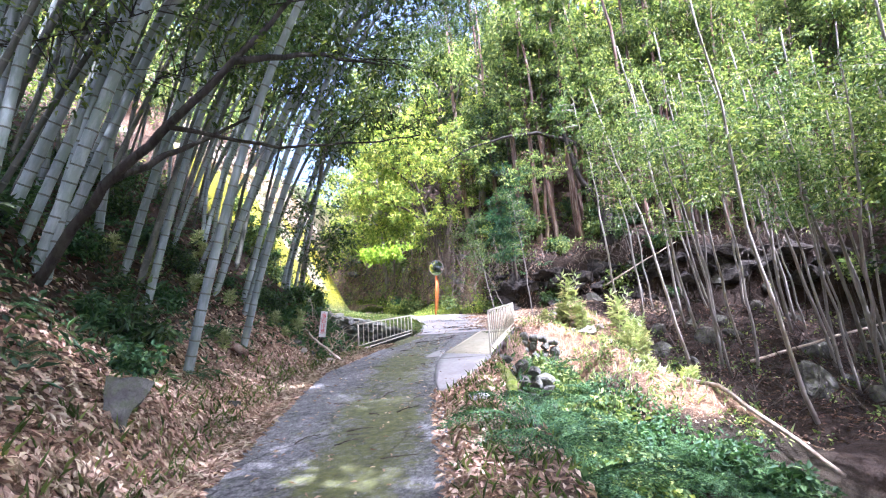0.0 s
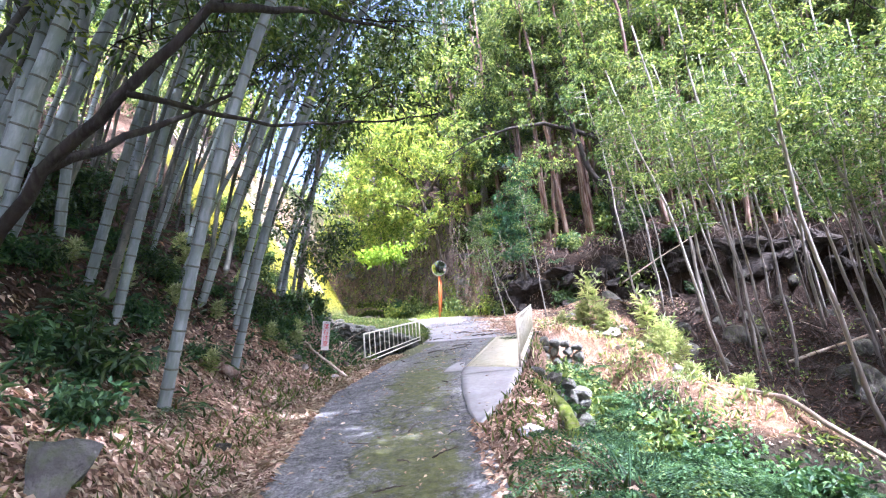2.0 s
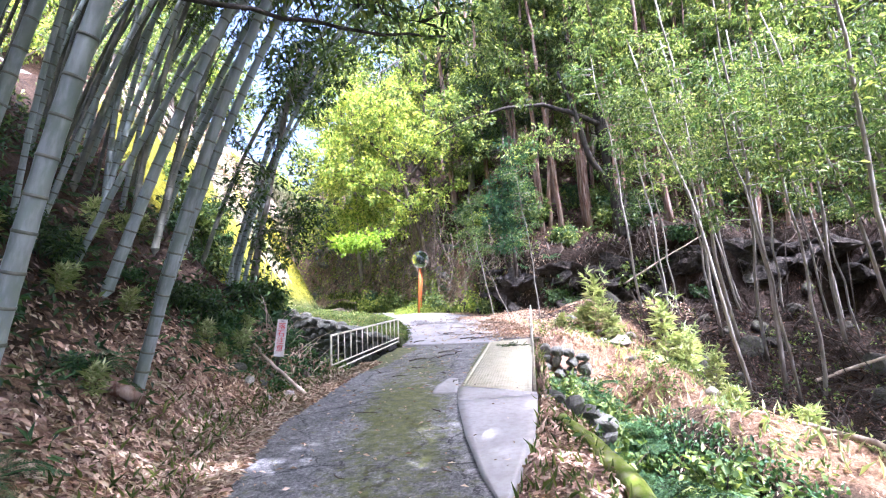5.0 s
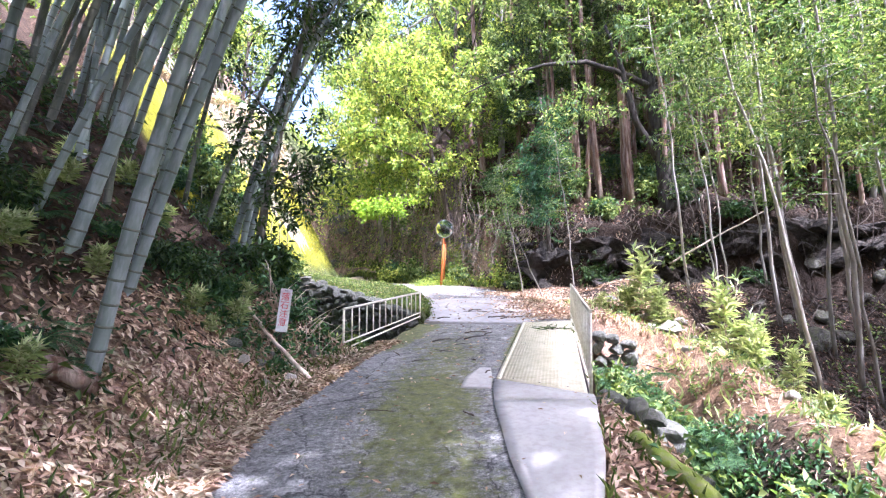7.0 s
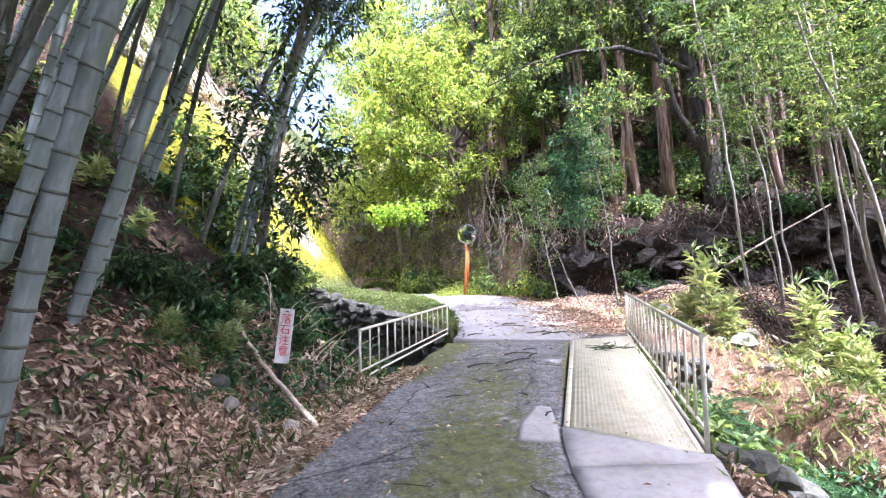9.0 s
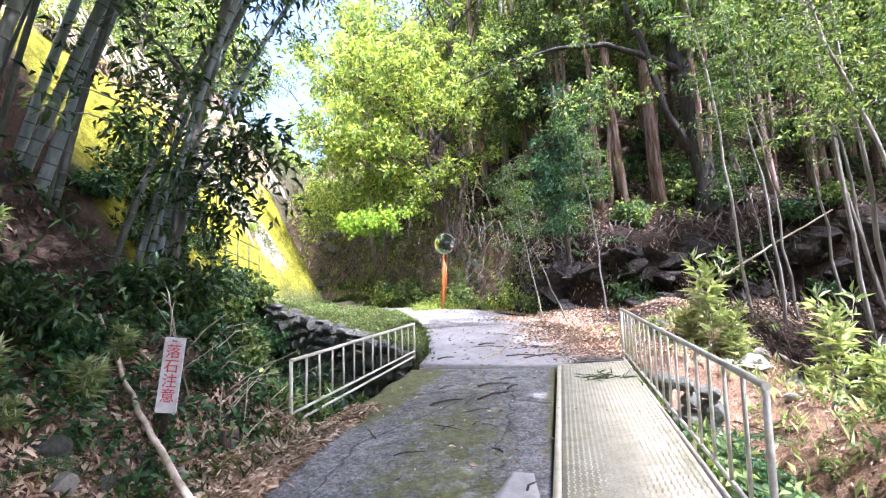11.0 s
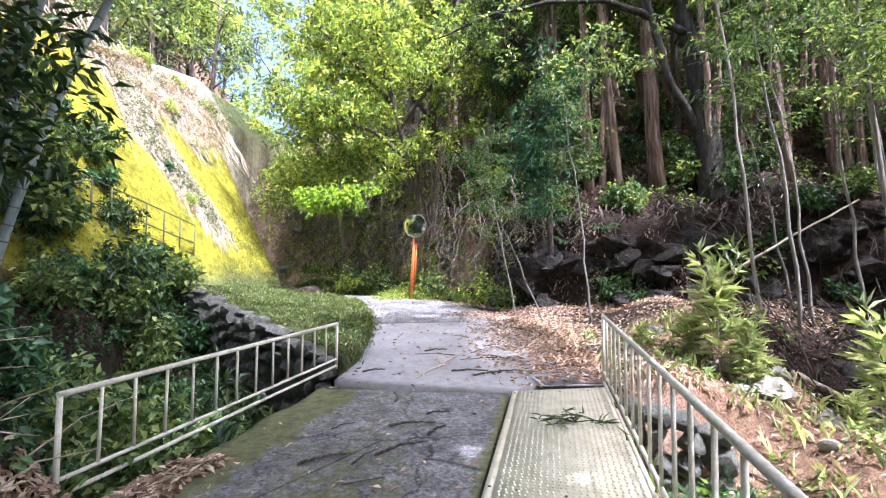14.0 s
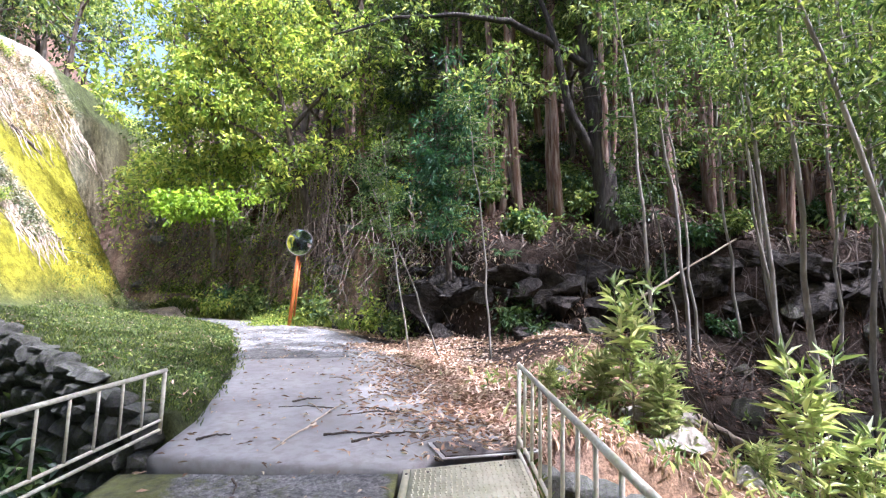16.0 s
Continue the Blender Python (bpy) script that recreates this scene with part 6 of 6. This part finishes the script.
# ---- dry-stone walls of the stream ----
def stone_wall(name, line, foot, label, seed):
    """Stones laid in courses along a line of (x, y, top)."""
    r = random.Random(seed)
    ob = thing(name, (line[0][0], line[0][1], foot), label, "stone wall", kind="structure")
    p = np.array(line, float)
    d = np.concatenate([[0], np.cumsum(np.linalg.norm(np.diff(p[:, :2], axis=0), axis=1))])
    s = 0.0
    while s < d[-1]:
        w = r.uniform(0.26, 0.44)
        x, y, top = (float(np.interp(s + w / 2, d, p[:, k])) for k in range(3))
        tx, ty = (float(np.interp(min(s + w, d[-1]), d, p[:, k]) - np.interp(s, d, p[:, k])) for k in (0, 1))
        z = foot
        while z < top - 0.05:
            h = min(r.uniform(0.20, 0.34), top - z + 0.05)
            o = put("stone", GREY[r.randrange(4)], ob)
            o.matrix_basis = Matrix.Translation((x - ob.location.x + r.uniform(-0.03, 0.03), y - ob.location.y + r.uniform(-0.03, 0.03), z + h / 2 - foot)) @ Matrix.Rotation(math.atan2(ty, tx), 4, "Z") @ Matrix.Diagonal((w * 0.64, 0.22, h * 0.98, 1))
            z += h
        s += w
    return ob


stone_wall("wall_stream", [(-1.15, 16.42, 0.66), (-2.0, 17.3, 0.98), (-2.6, 18.0, 1.05), (-4.0, 19.4, 1.35), (-5.3, 20.6, 1.72), (-6.2, 21.6, 2.3)], -0.75, "dark dry-stone retaining wall with moss above the gully", 3)
stone_wall("wall_abutment", [(0.98, 9.75, 0.36), (1.25, 10.1, 0.38), (1.7, 10.5, 0.2), (2.3, 10.7, -0.1)], -0.9, "rough grey stone abutment under the deck plate", 4)
stone_wall("wall_abutment", [(2.2, 14.75, 0.6), (2.8, 14.7, 0.5), (3.3, 14.5, 0.3)], -0.7, "rough grey stone abutment beyond the stream", 5)


# ---- fallen wood, sticks and roots ----
def stick(name, pts, r0, r1, mat, label, category="stick", group="", seed=1):
    r = np.random.default_rng(seed)
    o = Vector(pts[0])
    p = np.array(pts, float) - np.array(o)
    t, tt = np.linspace(0, 1, len(p)), np.linspace(0, 1, 5 * len(p))
    pp = np.stack([np.interp(tt, t, p[:, k]) for k in range(3)], 1)
    pp[1:-1] += r.normal(0, r0 * 0.25, (len(pp) - 2, 3))
    v, f = tube(pp, np.linspace(r0, r1, len(pp)), 8)
    ob = put(name, smooth(fast_mesh(name, v, f, mat)))
    ob.location = o
    return tagged(ob, label, category, group)


stick("fallen_bamboo", [(-2.27, 10.85, rz(-2.27, 10.85) + 0.03), (-3.1, 11.55, lz(-3.1, 11.55) + 0.10), (-3.9, 12.2, lz(-3.9, 12.2) + 0.06)], 0.028, 0.018, M_DEADWOOD, "fallen pale bamboo pole sloping down the bank", "bamboo pole")
stick("fallen_log", [(4.7, 11.0, lz(4.7, 11) + 0.12), (5.2, 9.4, lz(5.2, 9.4) + 0.15), (5.6, 7.2, lz(5.6, 7.2) + 0.2)], 0.048, 0.036, M_DEADWOOD, "pale barkless log lying on the sandy heap", "log")
stick("fallen_log", [(6.6, 19.4, 2.0), (8.0, 19.6, 2.75), (9.9, 19.8, 3.7)], 0.032, 0.02, M_DEADWOOD, "pale fallen trunk leaning against the cut bank", "log")
stick("fallen_log", [(6.2, 17.2, lz(6.2, 17.2) + 0.06), (7.4, 17.0, lz(7.4, 17.0) + 0.08)], 0.06, 0.05, M_DEADWOOD, "short pale log in the hollow", "log")
stick("fallen_log", [(9.5, 15.2, lz(9.5, 15.2) + 0.3), (12.5, 15.8, lz(12.5, 15.8) + 0.7), (15, 16, lz(15, 16) + 1.0)], 0.05, 0.035, M_DEADWOOD, "thin fallen trunk across the hollow", "log")
stick("root_log", [(-3.9, 8.4, lz(-3.9, 8.4) + 0.02), (-3.75, 8.6, lz(-3.75, 8.6) + 0.14), (-3.55, 8.85, lz(-3.55, 8.85) + 0.06)], 0.09, 0.07, M_CEDAR, "brown rotten log lying at the foot of the bamboo", "log")
stump = thing("tree_stump", (-2.55, 11.95, lz(-2.55, 11.95)), "cut brown tree stump among leaves by the sign", "stump")
part("trunk", rod_bm((0, 0, -0.12), (0.01, 0, 0.17), 0.085, 14), M_BARK, stump)
part("cut_face", rod_bm((0.01, 0, 0.166), (0.01, 0, 0.174), 0.078, 14), surface("cut_wood", (0.33, 0.17, 0.08), (0.45, 0.26, 0.13), 12, rough=0.8, bump=0.3), stump, "orange-brown sawn face")
rnd = random.Random(77)
for i in range(46):
    zone_ = rnd.choice("bvhaadd")
    y = {"b": rnd.uniform(3, 11), "v": rnd.uniform(4, 9), "h": rnd.uniform(10, 17), "a": rnd.uniform(15.2, 18.5), "d": rnd.uniform(14, 20)}[zone_]
    x = {"b": float(left_edge(y)) - rnd.uniform(0.2, 2.2), "v": float(right_edge(y)) + rnd.uniform(0.1, 0.9), "h": rnd.uniform(3.6, 6), "a": rnd.uniform(0.3, 2.8), "d": rnd.uniform(6.5, 13)}[zone_]
    a, L = rnd.uniform(0, 6.28), rnd.uniform(0.3, 0.9) * (2 if zone_ == "d" else 1)
    q = (x + math.cos(a) * L, y + math.sin(a) * L)

    def top(px, py):
        return max(lz(px, py), rz(px, py) if left_edge(py) < px < right_edge(py) else -9) + 0.018

    stick("stick", [(x, y, top(x, y)), ((x + q[0]) / 2, (y + q[1]) / 2, top((x + q[0]) / 2, (y + q[1]) / 2) + 0.02), (*q, top(*q))], rnd.uniform(0.006, 0.014), 0.004, M_DEADWOOD if rnd.random() < 0.6 else M_BARK,
          "dry fallen twig lying on the ground", "twig", "fallen twigs", i)
for k, (x, y, a, L) in enumerate(((-0.15, 13.75, 0.1, 0.42), (-0.2, 13.15, 0.5, 0.45), (0.75, 15.35, 0.15, 0.75), (0.5, 15.6, -0.2, 0.6), (0.15, 16.9, 0.2, 0.35), (0.2, 13.5, 0.9, 0.25), (-0.75, 13.05, 0.4, 0.4), (-0.65, 15.75, 0.3, 0.3))):
    q = (x + math.cos(a) * L, y + math.sin(a) * L)
    stick("stick", [(x, y, rz(x, y) + 0.022), ((x + q[0]) / 2, (y + q[1]) / 2 + 0.03, rz(*q) + 0.024), (*q, rz(*q) + 0.02)], 0.013, 0.006, M_BARK, "dark dead twig lying across the lane", "twig", "twigs on the lane", 90 + k)
for k in range(44):
    y = rnd.uniform(3.2, 15.0)
    x = float(left_edge(y)) + rnd.uniform(0.2, 0.95) * (min(float(right_edge(y)), 1.0) - float(left_edge(y)))
    a, L = rnd.gauss(0.2, 0.8), rnd.uniform(0.10, 0.36)
    q = (x + math.cos(a) * L, y + math.sin(a) * L)
    if q[0] > float(np.interp(q[1], [6.9, 10.5, 14.6], [-0.2, -0.1, 0.95])):
        continue
    stick("stick", [(x, y, rz(x, y) + 0.02), ((x + q[0]) / 2 + rnd.uniform(-0.03, 0.03), (y + q[1]) / 2 + rnd.uniform(-0.03, 0.03), rz(*q) + 0.022), (*q, rz(*q) + 0.018)], rnd.uniform(0.005, 0.010), 0.003, M_BARK, "dark dead twig lying across the lane", "twig", "twigs on the lane", 300 + k)
spray = thing("bamboo_spray", (1.45, 13.55, rz(1.45, 13.55) + 0.05), "withered leafy bamboo twig lying on the plate", "bamboo twig")
r_ = np.random.default_rng(5)
cs, ws = [], []
for i in range(9):
    a = r_.uniform(-0.6, 3.6)
    q = np.array([math.cos(a) * r_.uniform(0.15, 0.42), math.sin(a) * r_.uniform(0.1, 0.3) - 0.05, r_.uniform(0.0, 0.07)])
    put("twig", fast_mesh("twig", *tube([(0, 0, 0), q * 0.5 + [0, 0, 0.02], q], [0.005, 0.004, 0.002], 5), M_BARK), spray)
    for k in range(9):
        cs.append(q * r_.uniform(0.4, 1))
        ws.append([r_.normal(), r_.normal(), abs(r_.normal(0, 0.25))])
v, f = leaves(cs, ws, 0.11, 0.015, 0.1, r_)
put("foliage", fast_mesh("foliage", v, f, F_BAMBOO), spray, label="wilted green leaves")

# dead twigs heaped by the end of the railing
for i in range(22):
    x, y = rnd.uniform(-3.3, -2.45), rnd.uniform(11.9, 13.0)
    a, L = rnd.uniform(0.6, 2.6), rnd.uniform(0.5, 1.1)
    q = (x + math.cos(a) * L * 0.8, y + math.sin(a) * L * 0.5)
    z = lz(x, y)
    stick("stick", [(x, y, z), ((x + q[0]) / 2, (y + q[1]) / 2, max(z, lz(*q)) + 0.22), (*q, max(z - 0.1, lz(*q)) + rnd.uniform(0.2, 0.55))], 0.008, 0.003, M_DEADWOOD, "thin grey dead twig sticking out of the brush", "twig", "brush by the railing", 200 + i)
# hanging roots and creepers on the cut bank
r_ = np.random.default_rng(9)
roots = []
for i in range(360):
    x = r_.uniform(-6, 16)
    y0 = float(cliff_y(x)) + r_.uniform(0.5, 1.2)
    z0 = lz(x, y0)
    n = 7
    zz = np.linspace(z0 + 0.1, z0 - r_.uniform(0.6, 2.6), n)
    px = x + np.cumsum(r_.normal(0, 0.22, n))
    py = y0 - np.linspace(0.1, 0.9, n) * r_.uniform(0.5, 1.1) + r_.normal(0, 0.09, n)
    roots.append(tube(np.stack([px, py, zz], 1), np.linspace(r_.uniform(0.008, 0.03), 0.004, n), 5))
v, f = joined(roots)
tagged(put("hanging_roots", fast_mesh("hanging_roots", v, f, M_BARK)), "tangled brown roots hanging over the cut bank", "roots", kind="stuff")
vines = []
for i in range(230):
    x = r_.uniform(-7, 3)
    y0 = float(cliff_y(x)) + r_.uniform(0.2, 1.3)
    z0 = lz(x, y0) + r_.uniform(0, 2.2)
    n = 8
    px = x + np.cumsum(r_.normal(0, 0.16, n))
    py = float(cliff_y(x)) + np.linspace(0.6, -0.15, n) + r_.normal(0, 0.1, n)
    vines.append(tube(np.stack([px, py, np.linspace(z0, z0 - r_.uniform(1.0, 3.5), n)], 1), np.linspace(r_.uniform(0.008, 0.022), 0.005, n), 4))
for i in range(90):
    x = r_.normal(0.1, 0.55) if i % 3 else r_.uniform(-5, 1)
    y0 = float(cliff_y(x)) - 0.05
    n = 9
    t_ = np.linspace(0, 1, n)
    z0 = lz(x, y0 + 0.8) + r_.uniform(1.5, 4.2)
    px = x + np.cumsum(r_.normal(0, 0.10, n)) + 0.5 * t_ * r_.normal()
    py = y0 + 0.9 - 0.7 * t_ + r_.normal(0, 0.06, n)
    vines.append(tube(np.stack([px, py, z0 - t_ * r_.uniform(2.0, 4.5)], 1), np.linspace(r_.uniform(0.015, 0.04), 0.008, n), 5))
v, f = joined(vines)
tagged(put("hanging_vines", fast_mesh("hanging_vines", v, f, M_VINE)), "brown dry vines hanging over the earth bank by the bend", "vines", kind="stuff")
brush = []
for i in range(520):
    x = r_.uniform(6.2, 17)
    y = r_.uniform(11.5, float(cliff_y(x)) + 0.3)
    a, L = r_.uniform(0, 6.28), r_.uniform(0.4, 1.6)
    z = lz(x, y)
    q = (x + math.cos(a) * L * 0.8, y + math.sin(a) * L * 0.8)
    brush.append(tube([(x, y, z + 0.02), ((x + q[0]) / 2, (y + q[1]) / 2, max(z, lz(*q)) + r_.uniform(0.02, 0.35)), (*q, lz(*q) + r_.uniform(0.02, 0.8))], [r_.uniform(0.01, 0.03), 0.012, 0.005], 5))
v, f = joined(brush)
tagged(put("brushwood", fast_mesh("brushwood", v, f, M_BARK)), "tangled dead branches littering the dark hollow", "brushwood", kind="stuff")
creep = []
for i in range(420):
    y = r_.uniform(19, 31)
    zc = float(np.interp(y, [17, 23, 24.5, 26.3, 30, 32], [8.4, 8.2, 7.7, 6.6, 7.2, 6.6])) + r_.uniform(-0.3, 2.0)
    if i % 2:
        zc = r_.uniform(3.4, 8)
        y = 23.8 + 0.45 * max(6 - zc, 0) + r_.normal(0, 0.45)
    if zc < 3.0 or zc > 11:
        continue
    x = -5.9 - (zc - 2.3 - 0.12 * (y - 26.5)) / 1.82
    n = 6
    yy = y + np.cumsum(r_.normal(0, 0.14, n))
    xx = x + np.linspace(0, 0.5, n) + r_.normal(0, 0.06, n)
    creep.append(tube(np.stack([xx, yy, moss_z(xx, yy) + 0.06 + r_.uniform(0, 0.06, n)], 1), np.linspace(0.018, 0.007, n), 5))
v, f = joined(creep)
tagged(put("dry_creepers", fast_mesh("dry_creepers", v, f, M_DEADWOOD)), "bare dry creeper stems over the shotcrete slope", "creepers", kind="stuff")


# ---- fences of the slope ----
M_WIRE = surface("dark_fence_steel", (0.05, 0.055, 0.03), (0.12, 0.11, 0.05), 9, rough=0.6, bump=0.1)


def slope_fence(name, pts, height, label, count):
    p = [Vector(q) for q in pts]
    ob = thing(name, p[0], label, "fence")
    for h in (1.0, 0.42, 0.08):
        for a, b in zip(p[:-1], p[1:]):
            part("rail", local(rod_bm(a + Vector((0, 0, height * h)), b + Vector((0, 0, height * h)), 0.016, 6), ob), M_WIRE, ob)
    for i in range(count):
        k = i / (count - 1) * (len(p) - 1)
        j = min(int(k), len(p) - 2)
        q = p[j].lerp(p[j + 1], k - j)
        part("post", local(rod_bm(q - Vector((0, 0, 0.3)), q + Vector((0, 0, height)), 0.018, 6), ob), M_WIRE, ob)
    return ob


def on_moss(y, z):
    x = -5.9 - (z - 2.3 - 0.12 * (y - 26.5)) / 1.82
    return (x + 0.05, y, lz(x + 0.05, y))


slope_fence("fence", [on_moss(17.6, 3.3), on_moss(19.1, 3.2), on_moss(20.8, 2.95), on_moss(22.7, 2.55)], 0.85, "thin dark steel fence along the foot of the mossy slope", 11)
slope_fence("fence", [(-10.6, 20.5, lz(-10.6, 20.5)), (-10.9, 24, lz(-10.9, 24)), (-11.3, 28, lz(-11.3, 28)), (-11.6, 32, lz(-11.6, 32))], 1.0, "wire fence along the crest of the slope", 9)
stick("cable", [on_moss(22.8, 3.4), on_moss(25, 3.2), on_moss(27.0, 3.1)], 0.014, 0.014, M_WIRE, "dark cable running across the mossy slope", "cable")
stick("dead_branch", [on_moss(26.2, 6.6), on_moss(27.2, 6.1), on_moss(28.6, 5.8), on_moss(29.8, 5.7)], 0.07, 0.03, M_BARK, "dark dead branch lying across the mossy slope", "branch")
